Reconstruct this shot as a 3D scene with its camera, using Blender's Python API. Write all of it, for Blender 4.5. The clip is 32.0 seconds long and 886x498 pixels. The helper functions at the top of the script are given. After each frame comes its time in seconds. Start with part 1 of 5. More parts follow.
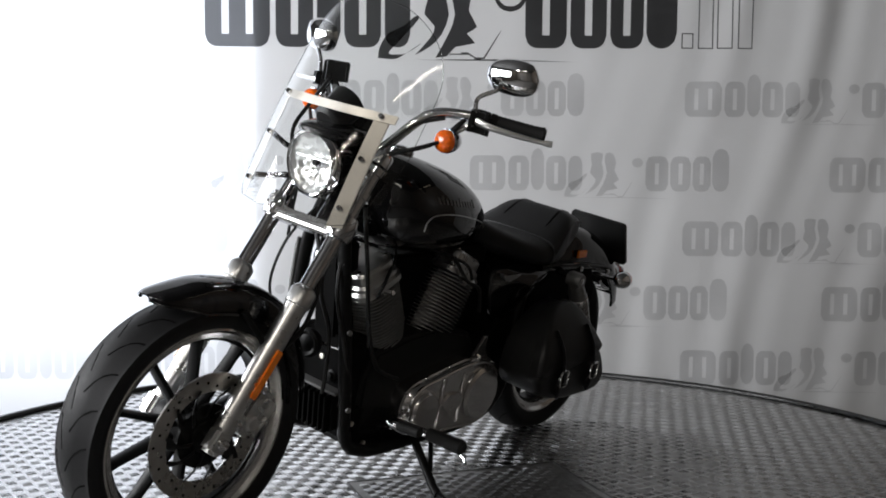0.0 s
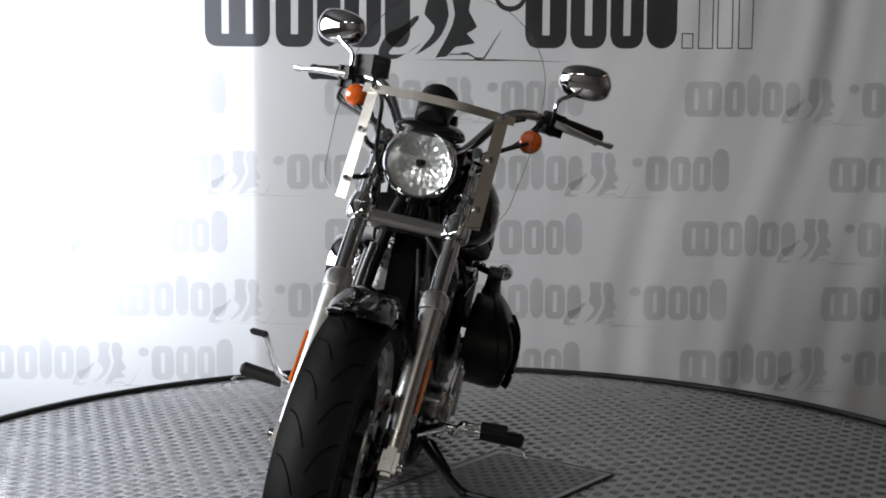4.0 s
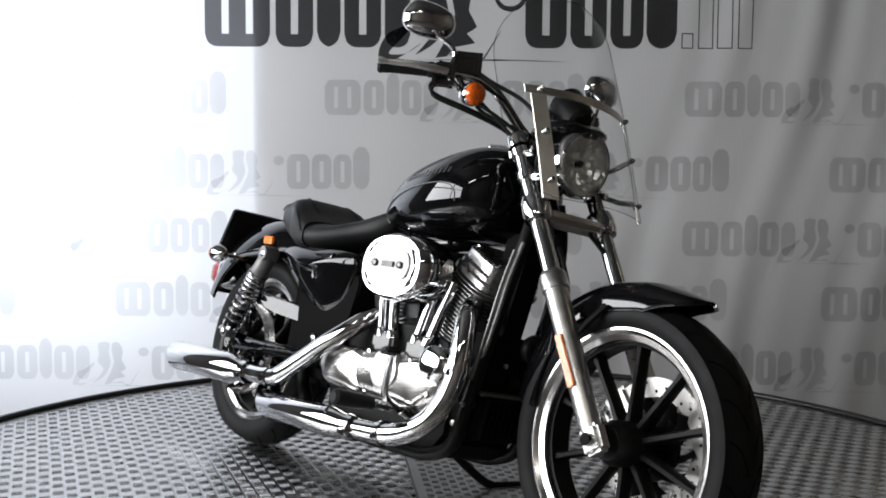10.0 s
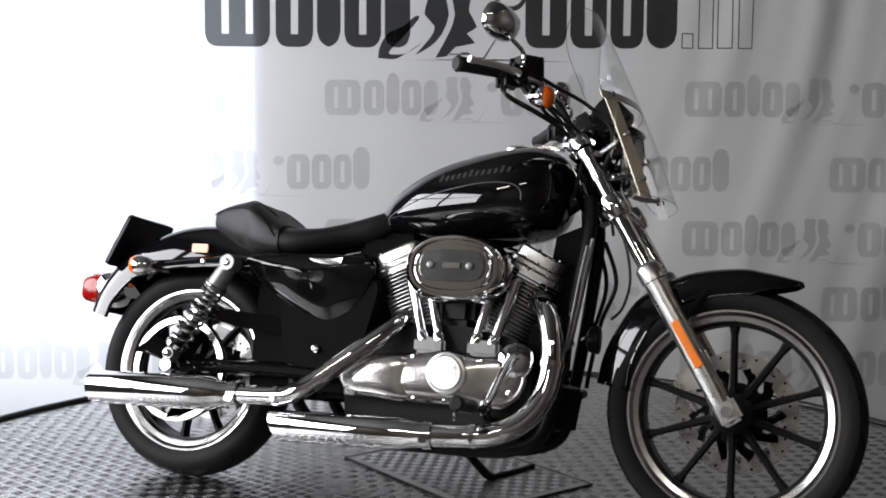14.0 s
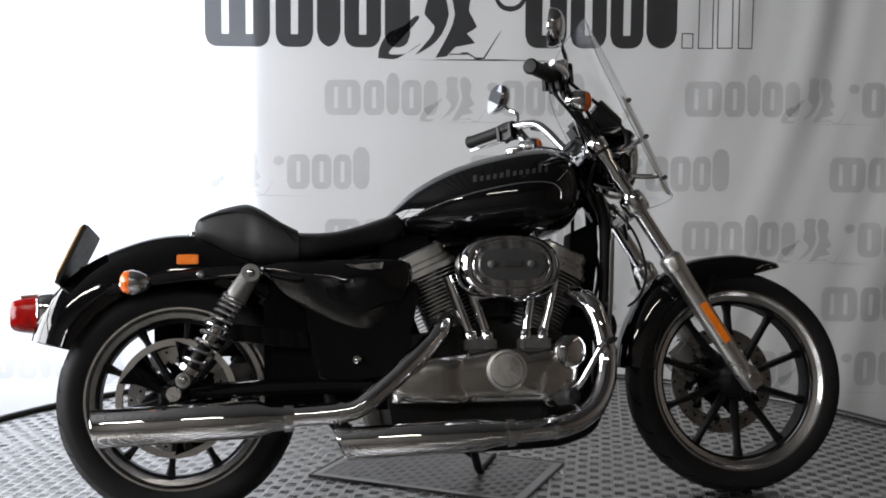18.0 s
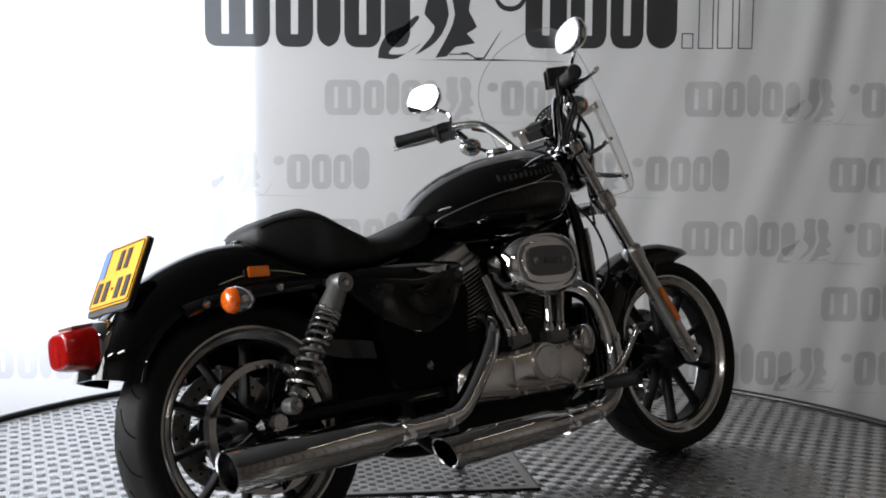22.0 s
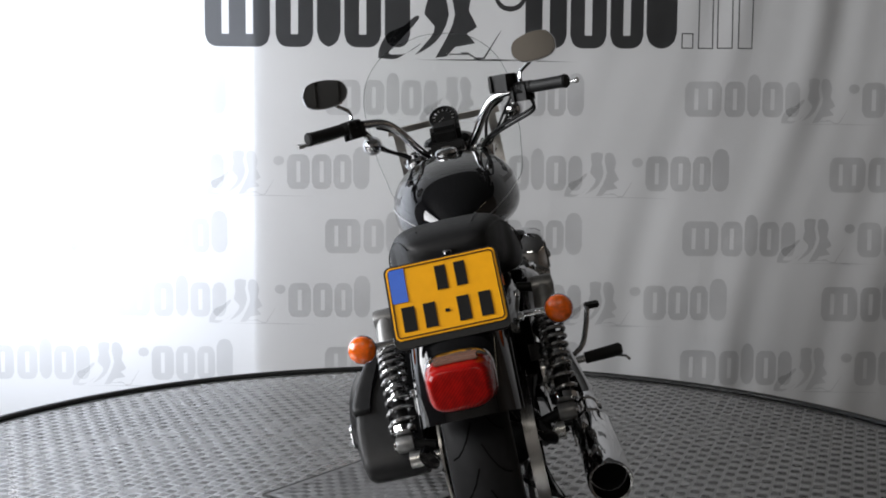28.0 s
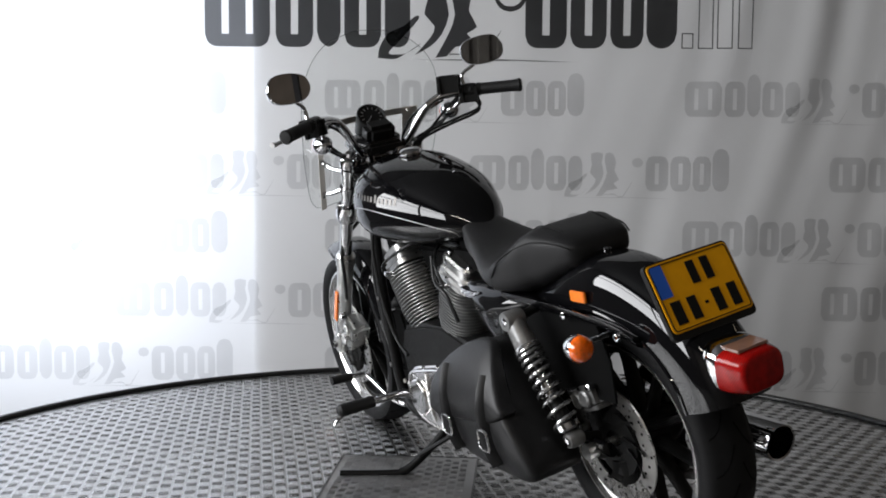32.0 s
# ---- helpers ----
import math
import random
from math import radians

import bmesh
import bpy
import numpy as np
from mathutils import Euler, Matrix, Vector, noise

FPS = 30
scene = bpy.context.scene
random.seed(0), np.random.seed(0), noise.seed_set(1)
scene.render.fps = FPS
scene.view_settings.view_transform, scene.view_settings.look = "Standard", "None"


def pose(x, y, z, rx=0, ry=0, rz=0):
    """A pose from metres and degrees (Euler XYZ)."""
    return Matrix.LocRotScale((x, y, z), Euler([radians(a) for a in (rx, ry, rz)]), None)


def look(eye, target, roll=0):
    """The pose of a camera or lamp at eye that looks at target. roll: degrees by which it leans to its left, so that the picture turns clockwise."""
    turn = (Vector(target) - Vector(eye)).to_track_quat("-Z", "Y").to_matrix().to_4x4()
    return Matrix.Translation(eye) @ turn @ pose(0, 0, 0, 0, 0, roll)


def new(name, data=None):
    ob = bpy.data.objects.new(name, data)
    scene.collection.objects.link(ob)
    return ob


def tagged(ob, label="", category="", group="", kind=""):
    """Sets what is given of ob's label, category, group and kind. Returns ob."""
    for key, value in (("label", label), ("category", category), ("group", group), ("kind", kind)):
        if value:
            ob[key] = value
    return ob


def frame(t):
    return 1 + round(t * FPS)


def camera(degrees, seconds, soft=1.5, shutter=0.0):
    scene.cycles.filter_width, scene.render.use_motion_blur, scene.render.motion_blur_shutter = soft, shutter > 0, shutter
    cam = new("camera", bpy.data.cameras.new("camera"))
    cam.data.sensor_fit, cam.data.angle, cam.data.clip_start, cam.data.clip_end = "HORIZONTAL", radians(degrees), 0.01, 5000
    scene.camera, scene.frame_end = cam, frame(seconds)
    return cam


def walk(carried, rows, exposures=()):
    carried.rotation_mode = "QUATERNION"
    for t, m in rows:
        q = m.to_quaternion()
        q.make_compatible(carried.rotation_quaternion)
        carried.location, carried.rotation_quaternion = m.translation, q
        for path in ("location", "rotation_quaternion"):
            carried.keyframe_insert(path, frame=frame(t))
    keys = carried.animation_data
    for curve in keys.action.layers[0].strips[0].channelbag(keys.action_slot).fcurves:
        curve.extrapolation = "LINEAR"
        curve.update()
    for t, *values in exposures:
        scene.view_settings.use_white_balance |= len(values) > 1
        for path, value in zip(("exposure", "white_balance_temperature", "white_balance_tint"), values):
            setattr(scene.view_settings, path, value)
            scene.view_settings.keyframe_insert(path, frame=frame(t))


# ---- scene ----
cam = camera(45.25, 32.0, soft=1.8)
EYE = pose(0.0, -2.85, 0.869) @ pose(0, 0, 0, 0, 0, 0.113) @ pose(0, 0, 0, 85.527, 0, 0) @ pose(0, 0, 0, 0, 0, 0.36)
walk(cam, [(0.0, EYE), (32.0, EYE)], [(0.0, 0.04), (1.0, -0.03), (3.0, -0.23), (6.0, -0.22), (8.0, -0.25), (10.0, -0.36), (12.0, -0.54), (13.0, -0.30), (14.0, -0.11), (16.5, 0.1), (18.0, 0.1), (20.0, 0.07), (23.0, -0.05), (25.5, -0.11), (28.0, -0.13), (31.5, -0.16), (32.0, -0.18)])


def turned(t):
    """Degrees by which the turntable stands turned at t seconds."""
    u = (t - 16) / 16
    return degrees(2.14485 * u + 0.00792 * (u * u - 1) + 0.0313 * (u ** 3 - u))


def degrees(a):
    return a * 180 / math.pi


# ---- light ----
world = bpy.data.worlds.new("world")
scene.world = world
world.use_nodes = True
world.node_tree.nodes["Background"].inputs[0].default_value = (0.75, 0.85, 1.0, 1)
world.node_tree.nodes["Background"].inputs[1].default_value = 0.15


def area(name, m, w, h, power, colour):
    d = bpy.data.lights.new(name, "AREA")
    d.shape, d.size, d.size_y, d.energy, d.color = "RECTANGLE", w, h, power, colour
    ob = new(name, d)
    ob.matrix_world = m
    return ob


# daylight through the wide door opening at the side and the window behind the cloth
area("daylight_door", look((-3.79, -1.4, 1.70), (0, -1.4, 1.70)), 4.7, 1.9, 425, (0.965, 0.975, 1.0))
area("daylight_window", look((-2.45, 3.24, 1.15), (-2.45, 0, 1.15)), 2.5, 2.3, 165, (0.83, 0.89, 1.0))
# unseen warm strip lamps added for chrome streaks, two on the ceiling behind the camera
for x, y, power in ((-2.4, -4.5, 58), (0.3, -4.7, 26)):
    area("unseen_strip_lamp", look((x, y, 3.5), (x, y, 0)), 1.4, 0.14, power, (1.0, 0.94, 0.85))
# unseen warm lamp added to wash the boarded side wall for golden reflections
area("added_wall_lamp", look((3.75, -0.7, 3.3), (4.6, -0.7, 0.9)), 3.0, 0.12, 6, (1.0, 0.85, 0.64))


# ---- materials ----
def material(name, colour, rough=0.5, metal=0.0, coat=0.0, grain=0.0, scale=60.0, bump=0.0, bump_scale=200.0, stain=0.0, spec=0.5):
    m = bpy.data.materials.new(name)
    m.use_nodes = True
    nt = m.node_tree
    b = nt.nodes["Principled BSDF"]
    b.inputs["Base Color"].default_value = (*colour, 1)
    b.inputs["Roughness"].default_value = rough
    b.inputs["Metallic"].default_value = metal
    b.inputs["Coat Weight"].default_value = coat
    b.inputs["Coat Roughness"].default_value = 0.03
    b.inputs["Specular IOR Level"].default_value = spec
    co = nt.nodes.new("ShaderNodeTexCoord")
    if grain or stain:
        n1 = nt.nodes.new("ShaderNodeTexNoise")
        n1.inputs["Scale"].default_value, n1.inputs["Detail"].default_value = scale, 6
        nt.links.new(co.outputs["Object"], n1.inputs["Vector"])
        n2 = nt.nodes.new("ShaderNodeTexNoise")
        n2.inputs["Scale"].default_value, n2.inputs["Detail"].default_value = scale / 9, 4
        nt.links.new(co.outputs["Object"], n2.inputs["Vector"])
        add = nt.nodes.new("ShaderNodeMath")
        add.operation = "ADD"
        nt.links.new(n1.outputs["Fac"], add.inputs[0])
        nt.links.new(n2.outputs["Fac"], add.inputs[1])
        r = nt.nodes.new("ShaderNodeMapRange")
        r.inputs["From Min"].default_value, r.inputs["From Max"].default_value = 0.6, 1.4
        r.inputs["To Min"].default_value, r.inputs["To Max"].default_value = 1 - stain, 1 + stain
        nt.links.new(add.outputs[0], r.inputs["Value"])
        mx = nt.nodes.new("ShaderNodeVectorMath")
        mx.operation = "SCALE"
        mx.inputs[0].default_value = colour
        nt.links.new(r.outputs[0], mx.inputs["Scale"])
        nt.links.new(mx.outputs[0], b.inputs["Base Color"])
        r2 = nt.nodes.new("ShaderNodeMapRange")
        r2.inputs["From Min"].default_value, r2.inputs["From Max"].default_value = 0.6, 1.4
        r2.inputs["To Min"].default_value, r2.inputs["To Max"].default_value = max(0.01, rough - grain), min(1, rough + grain)
        nt.links.new(add.outputs[0], r2.inputs["Value"])
        nt.links.new(r2.outputs[0], b.inputs["Roughness"])
    if bump:
        n3 = nt.nodes.new("ShaderNodeTexNoise")
        n3.inputs["Scale"].default_value, n3.inputs["Detail"].default_value = bump_scale, 4
        nt.links.new(co.outputs["Object"], n3.inputs["Vector"])
        bp = nt.nodes.new("ShaderNodeBump")
        bp.inputs["Strength"].default_value, bp.inputs["Distance"].default_value = bump, 0.002
        nt.links.new(n3.outputs["Fac"], bp.inputs["Height"])
        nt.links.new(bp.outputs[0], b.inputs["Normal"])
    return m


def clear(name, tint, gloss, shine=0.04):
    """A thin clear sheet: lets light straight through and shines at a slant."""
    m = bpy.data.materials.new(name)
    m.use_nodes = True
    nt = m.node_tree
    out = nt.nodes["Material Output"]
    nt.nodes.remove(nt.nodes["Principled BSDF"])
    tr, gl, mix, fr, pw, rg = (nt.nodes.new("ShaderNode" + k) for k in ("BsdfTransparent", "BsdfGlossy", "MixShader", "LayerWeight", "Math", "MapRange"))
    tr.inputs["Color"].default_value = (*tint, 1)
    gl.inputs["Roughness"].default_value = gloss
    pw.operation = "POWER"
    pw.inputs[1].default_value = 4.0
    rg.inputs["To Min"].default_value, rg.inputs["To Max"].default_value = shine, 0.45
    nt.links.new(fr.outputs["Facing"], pw.inputs[0])
    nt.links.new(pw.outputs[0], rg.inputs["Value"])
    nt.links.new(rg.outputs[0], mix.inputs[0])
    nt.links.new(tr.outputs[0], mix.inputs[1])
    nt.links.new(gl.outputs[0], mix.inputs[2])
    nt.links.new(mix.outputs[0], out.inputs[0])
    return m


def cloth(name, colour, through_share, lit):
    """Printed fabric that lets part of the light behind it through."""
    m = bpy.data.materials.new(name)
    m.use_nodes = True
    nt = m.node_tree
    out = nt.nodes["Material Output"]
    nt.nodes.remove(nt.nodes["Principled BSDF"])
    df, tl, mix, co, n1, bp, wv = (nt.nodes.new("ShaderNode" + k) for k in ("BsdfDiffuse", "BsdfTranslucent", "MixShader", "TexCoord", "TexNoise", "Bump", "TexNoise"))
    n1.inputs["Scale"].default_value, n1.inputs["Detail"].default_value = 1.6, 5
    wv.inputs["Scale"].default_value = 900
    sc, rg = nt.nodes.new("ShaderNodeVectorMath"), nt.nodes.new("ShaderNodeMapRange")
    sc.operation = "SCALE"
    sc.inputs[0].default_value = colour
    rg.inputs["To Min"].default_value, rg.inputs["To Max"].default_value = 0.93, 1.05
    nt.links.new(co.outputs["Object"], n1.inputs["Vector"])
    nt.links.new(co.outputs["Object"], wv.inputs["Vector"])
    nt.links.new(n1.outputs["Fac"], rg.inputs["Value"])
    nt.links.new(rg.outputs[0], sc.inputs["Scale"])
    bp.inputs["Strength"].default_value, bp.inputs["Distance"].default_value = 0.25, 0.001
    nt.links.new(wv.outputs["Fac"], bp.inputs["Height"])
    nt.links.new(sc.outputs[0], df.inputs["Color"])
    tl.inputs["Color"].default_value = (*lit, 1)
    nt.links.new(bp.outputs[0], df.inputs["Normal"])
    mix.inputs[0].default_value = through_share
    nt.links.new(df.outputs[0], mix.inputs[1])
    nt.links.new(tl.outputs[0], mix.inputs[2])
    nt.links.new(mix.outputs[0], out.inputs[0])
    return m


def dye(name, tint):
    """A printed film of dye: light passes it on its way to the cloth and back."""
    m = bpy.data.materials.new(name)
    m.use_nodes = True
    nt = m.node_tree
    out = nt.nodes["Material Output"]
    nt.nodes.remove(nt.nodes["Principled BSDF"])
    tr, co, n1, rg, sc = (nt.nodes.new("ShaderNode" + k) for k in ("BsdfTransparent", "TexCoord", "TexNoise", "MapRange", "VectorMath"))
    n1.inputs["Scale"].default_value, n1.inputs["Detail"].default_value = 3.5, 5
    rg.inputs["To Min"].default_value, rg.inputs["To Max"].default_value = 0.90, 1.12
    sc.operation = "SCALE"
    sc.inputs[0].default_value = tint
    nt.links.new(co.outputs["Object"], n1.inputs["Vector"])
    nt.links.new(n1.outputs["Fac"], rg.inputs["Value"])
    nt.links.new(rg.outputs[0], sc.inputs["Scale"])
    nt.links.new(sc.outputs[0], tr.inputs["Color"])
    nt.links.new(tr.outputs[0], out.inputs[0])
    return m


PAINT = material("black_paint", (0.003, 0.003, 0.0035), 0.35, coat=1.0, stain=0.1, scale=30, spec=0.0)
SATIN = material("satin_black_steel", (0.006, 0.006, 0.006), 0.4, grain=0.1, scale=80, stain=0.3, bump=0.05, spec=0.12)
WRINKLE = material("wrinkle_black_castings", (0.008, 0.008, 0.008), 0.5, grain=0.1, scale=150, stain=0.3, bump=0.4, bump_scale=600, spec=0.12)
CHROME = material("chrome", (0.62, 0.62, 0.63), 0.035, metal=1.0, grain=0.02, scale=40, stain=0.04)
STEEL = material("brushed_steel_strap", (0.70, 0.66, 0.60), 0.40, metal=1.0, grain=0.08, scale=120, stain=0.1)
ALU = material("polished_aluminium", (0.62, 0.61, 0.60), 0.20, metal=1.0, grain=0.05, scale=60, stain=0.06)
FINS = material("grey_painted_fins", (0.38, 0.38, 0.375), 0.38, metal=0.85, grain=0.08, scale=90, stain=0.2, bump=0.1)
CASE = material("grey_engine_case", (0.17, 0.17, 0.168), 0.42, metal=0.85, grain=0.1, scale=60, stain=0.2, bump=0.15, bump_scale=400)
SHOCK = material("shock_top_grey", (0.19, 0.19, 0.188), 0.38, metal=0.6, grain=0.08, scale=90, stain=0.2)
DISC = material("brake_disc_steel", (0.38, 0.37, 0.355), 0.30, metal=1.0, grain=0.1, scale=60, stain=0.2)
SATINALU = material("satin_aluminium_cover", (0.62, 0.605, 0.585), 0.19, metal=1.0, grain=0.06, scale=30, stain=0.08, bump=0.06, bump_scale=40)
TIMER = material("etched_aluminium", (0.70, 0.70, 0.69), 0.36, metal=1.0, grain=0.1, scale=120, stain=0.12, bump=0.35, bump_scale=160)
INSERT = material("insert_grey", (0.045, 0.045, 0.046), 0.14, grain=0.08, scale=90, stain=0.15, spec=0.6, coat=0.5)
CAST = material("cast_aluminium", (0.58, 0.58, 0.57), 0.30, metal=1.0, grain=0.08, scale=40, stain=0.12, bump=0.04, bump_scale=500)
RUBBER = material("tyre_rubber", (0.008, 0.008, 0.0085), 0.6, grain=0.12, scale=70, stain=0.35, bump=0.12, bump_scale=300, spec=0.15)
GRIP = material("grip_rubber", (0.008, 0.008, 0.008), 0.6, grain=0.1, scale=100, stain=0.3, bump=0.2, bump_scale=400, spec=0.3)
LEATHER = material("black_leather", (0.010, 0.010, 0.0105), 0.40, grain=0.08, scale=50, stain=0.3, bump=0.2, bump_scale=260, spec=0.22)
VINYL = material("seat_vinyl", (0.012, 0.012, 0.0125), 0.46, grain=0.06, scale=60, stain=0.2, bump=0.35, bump_scale=420, spec=0.2)
PLASTIC = material("black_plastic", (0.008, 0.008, 0.008), 0.4, grain=0.1, scale=90, stain=0.2, bump=0.1, spec=0.2)
# near-black that also stands in for shade in gaps, holes and grooves
DARK = material("shade_black", (0.004, 0.004, 0.004), 0.6, spec=0.03)
AMBER = material("amber_lens", (0.84, 0.13, 0.002), 0.10, coat=1.0, grain=0.05, scale=110, stain=0.5, bump=0.6, bump_scale=130)
REFLEX = material("amber_reflector", (0.85, 0.20, 0.006), 0.2, coat=0.8, grain=0.05, scale=200, stain=0.15, bump=0.4, bump_scale=500)
RED = material("red_lens", (0.28, 0.004, 0.003), 0.12, spec=0.25, coat=0.1, grain=0.04, scale=60, stain=0.5, bump=0.5, bump_scale=70)
# light and dark of the moulded ribs, put into the red lens colour as bands
nt = RED.node_tree
wave, co, rg, mul = (nt.nodes.new("ShaderNode" + k) for k in ("TexWave", "TexCoord", "MapRange", "VectorMath"))
wave.inputs["Scale"].default_value, wave.inputs["Distortion"].default_value = 95.0, 0.4
wave.bands_direction = "DIAGONAL"
rg.inputs["To Min"].default_value, rg.inputs["To Max"].default_value = 0.7, 1.15
mul.operation = "SCALE"
link = nt.nodes["Principled BSDF"].inputs["Base Color"].links[0]
nt.links.new(co.outputs["Object"], wave.inputs["Vector"])
nt.links.new(wave.outputs["Fac"], rg.inputs["Value"])
nt.links.new(link.from_socket, mul.inputs[0])
nt.links.new(rg.outputs[0], mul.inputs["Scale"])
nt.links.new(mul.outputs[0], nt.nodes["Principled BSDF"].inputs["Base Color"])
PLATE = material("plate_yellow", (0.82, 0.37, 0.006), 0.42, grain=0.05, scale=40, stain=0.08, spec=0.12)
PLATEBLUE = material("plate_blue", (0.02, 0.11, 0.55), 0.4, stain=0.08, scale=40)
INKBLACK = material("plate_black", (0.01, 0.01, 0.01), 0.45, stain=0.1, spec=0.1)
LEVER = material("satin_alloy_lever", (0.78, 0.78, 0.77), 0.34, metal=1.0, grain=0.08, scale=90, stain=0.08)
TAILTOP = material("smoked_lens_top", (0.22, 0.12, 0.09), 0.12, coat=0.6, stain=0.2, scale=60)
DECAL = material("tank_stripe_silver", (0.5, 0.5, 0.5), 0.3, metal=0.8, stain=0.1)
BADGE = material("tank_lettering_grey", (0.075, 0.07, 0.065), 0.3, metal=0.6, stain=0.1)
MIRROR = material("mirror_glass", (0.62, 0.62, 0.62), 0.01, metal=1.0)
LAMPGLASS = clear("lamp_glass", (0.97, 0.975, 0.975), 0.02, 0.025)
SPRING = material("spring_steel", (0.40, 0.40, 0.405), 0.20, metal=0.9, grain=0.06, scale=90, stain=0.15)
SCREENEDGE = clear("cut_screen_edge", (0.62, 0.64, 0.63), 0.05, 0.05)
SCREEN = clear("clear_screen", (0.985, 0.99, 0.987), 0.02, 0.012)
REFLECTOR = material("lamp_reflector", (0.95, 0.95, 0.95), 0.34, metal=1.0, stain=0.03)
TREAD = material("tread_aluminium", (0.50, 0.498, 0.495), 0.25, metal=1.0, grain=0.1, scale=14, stain=0.18)
DECK = material("deck_aluminium", (0.34, 0.338, 0.336), 0.33, metal=1.0, grain=0.1, scale=14, stain=0.2, bump=0.08, bump_scale=300)
TREADMAT = material("tread_sheet_aluminium", (0.35, 0.348, 0.346), 0.38, metal=1.0, grain=0.1, scale=14, stain=0.22)
EDGE = material("rubber_edge", (0.012, 0.012, 0.012), 0.3, stain=0.3, scale=20)
CLOTH = cloth("white_cloth", (0.80, 0.80, 0.80), 0.34, (0.80, 0.81, 0.83))
INK = dye("dark_print", (0.23, 0.23, 0.23))
PALE = dye("pale_print", (0.835, 0.835, 0.835))
LINING = cloth("white_lining", (0.80, 0.80, 0.80), 0.20, (0.88, 0.88, 0.88))
INNER = material("white_cavity_paint", (0.55, 0.55, 0.55), 0.8, stain=0.05, scale=6)
WALL = material("painted_wall", (0.13, 0.12, 0.11), 0.8, grain=0.1, scale=8, stain=0.08)
CLADDING = material("ribbed_sheet", (0.15, 0.138, 0.125), 0.5, grain=0.1, scale=9, stain=0.15)
BOARDS = material("brown_boards", (0.115, 0.092, 0.072), 0.42, grain=0.1, scale=7, stain=0.25)
DOORBAR = material("dark_door_bars", (0.03, 0.03, 0.032), 0.5, stain=0.1)
CEILING = material("ribbed_ceiling_sheet", (0.07, 0.069, 0.066), 0.6, stain=0.08, scale=6)
CONCRETE = material("concrete_floor", (0.11, 0.107, 0.103), 0.7, grain=0.15, scale=10, stain=0.2)


# ---- mesh tools ----
def finish(bm, name, mat, sharp=38):
    bmesh.ops.recalc_face_normals(bm, faces=bm.faces[:])
    me = bpy.data.meshes.new(name)
    bm.to_mesh(me)
    bm.free()
    me.materials.append(mat)
    me.shade_smooth()
    me.set_sharp_from_angle(angle=radians(sharp))
    return me


def part(name, bm, mat, parent=None, label="", sharp=38):
    """Links a bmesh as one mesh object under a thing or part."""
    ob = new(name, finish(bm, name, mat, sharp))
    if parent is not None:
        ob.parent = parent
    if label:
        ob["label"] = label
    return ob


def B():
    return bmesh.new()


def curve(pts, k=6):
    """A smooth run through points."""
    P = [Vector(p) for p in pts]
    out = []
    for i in range(len(P) - 1):
        a, b, c, d = P[max(0, i - 1)], P[i], P[i + 1], P[min(len(P) - 1, i + 2)]
        for j in range(k):
            t = j / k
            out.append(0.5 * (2 * b + (c - a) * t + (2 * a - 5 * b + 4 * c - d) * t * t + (3 * b - a - 3 * c + d) * t ** 3))
    return out + [P[-1]]


def rings(bm, loops, closed=False, cap=True):
    rows = [[bm.verts.new(v) for v in lp] for lp in loops]
    n = len(rows[0])
    for a, b in zip(rows, rows[1:] + ([rows[0]] if closed else [])):
        for i in range(n):
            bm.faces.new((a[i], a[(i + 1) % n], b[(i + 1) % n], b[i]))
    if cap and not closed:
        bm.faces.new(rows[0][::-1])
        bm.faces.new(rows[-1])
    return bm


def tube(bm, pts, r, n=10, flat=1.0):
    """A round bar along points; r is one radius or one for each point."""
    P = [Vector(p) for p in pts]
    rr = r if isinstance(r, (list, tuple)) else [r] * len(P)
    side = None
    loops = []
    for i, p in enumerate(P):
        t = (P[min(i + 1, len(P) - 1)] - P[max(i - 1, 0)]).normalized()
        if side is None:
            side = t.orthogonal().normalized()
        side = (side - t * side.dot(t)).normalized()
        up = t.cross(side)
        loops.append([p + rr[i] * (math.cos(2 * math.pi * k / n) * side + flat * math.sin(2 * math.pi * k / n) * up) for k in range(n)])
    return rings(bm, loops)


def lathe(bm, prof, at, axis, n=32, closed=False):
    """Turns (along, radius) pairs round an axis."""
    ax = Vector(axis).normalized()
    u = ax.orthogonal().normalized()
    v = ax.cross(u)
    at = Vector(at)
    loops = [[at + ax * a + max(r, 1e-4) * (math.cos(2 * math.pi * k / n) * u + math.sin(2 * math.pi * k / n) * v) for k in range(n)] for a, r in prof]
    return rings(bm, loops, closed=closed)


def box(bm, c, size, m=None, bevel=0.0):
    g = bmesh.ops.create_cube(bm, size=1)
    vs = g["verts"]
    m = m or Matrix()
    for v in vs:
        v.co = Vector(c) + m.to_3x3() @ Vector((v.co.x * size[0], v.co.y * size[1], v.co.z * size[2]))
    if bevel:
        es = list({e for v in vs for e in v.link_edges})
        bmesh.ops.bevel(bm, geom=es, offset=bevel, segments=2, affect="EDGES")
    return bm


def prism(bm, outline, y0, y1, bevel=0.0, top=1.0):
    """An (x, z) outline raised from y0 to y1; top: how much the outer face shrinks."""
    cx = sum(p[0] for p in outline) / len(outline)
    cz = sum(p[1] for p in outline) / len(outline)
    a = [bm.verts.new((x, y0, z)) for x, z in outline]
    b = [bm.verts.new((cx + (x - cx) * top, y1, cz + (z - cz) * top)) for x, z in outline]
    n = len(a)
    for i in range(n):
        bm.faces.new((a[i], a[(i + 1) % n], b[(i + 1) % n], b[i]))
    bm.faces.new(a[::-1])
    f = bm.faces.new(b)
    if bevel:
        bmesh.ops.bevel(bm, geom=list(f.edges), offset=bevel, segments=3, affect="EDGES")
    return bm


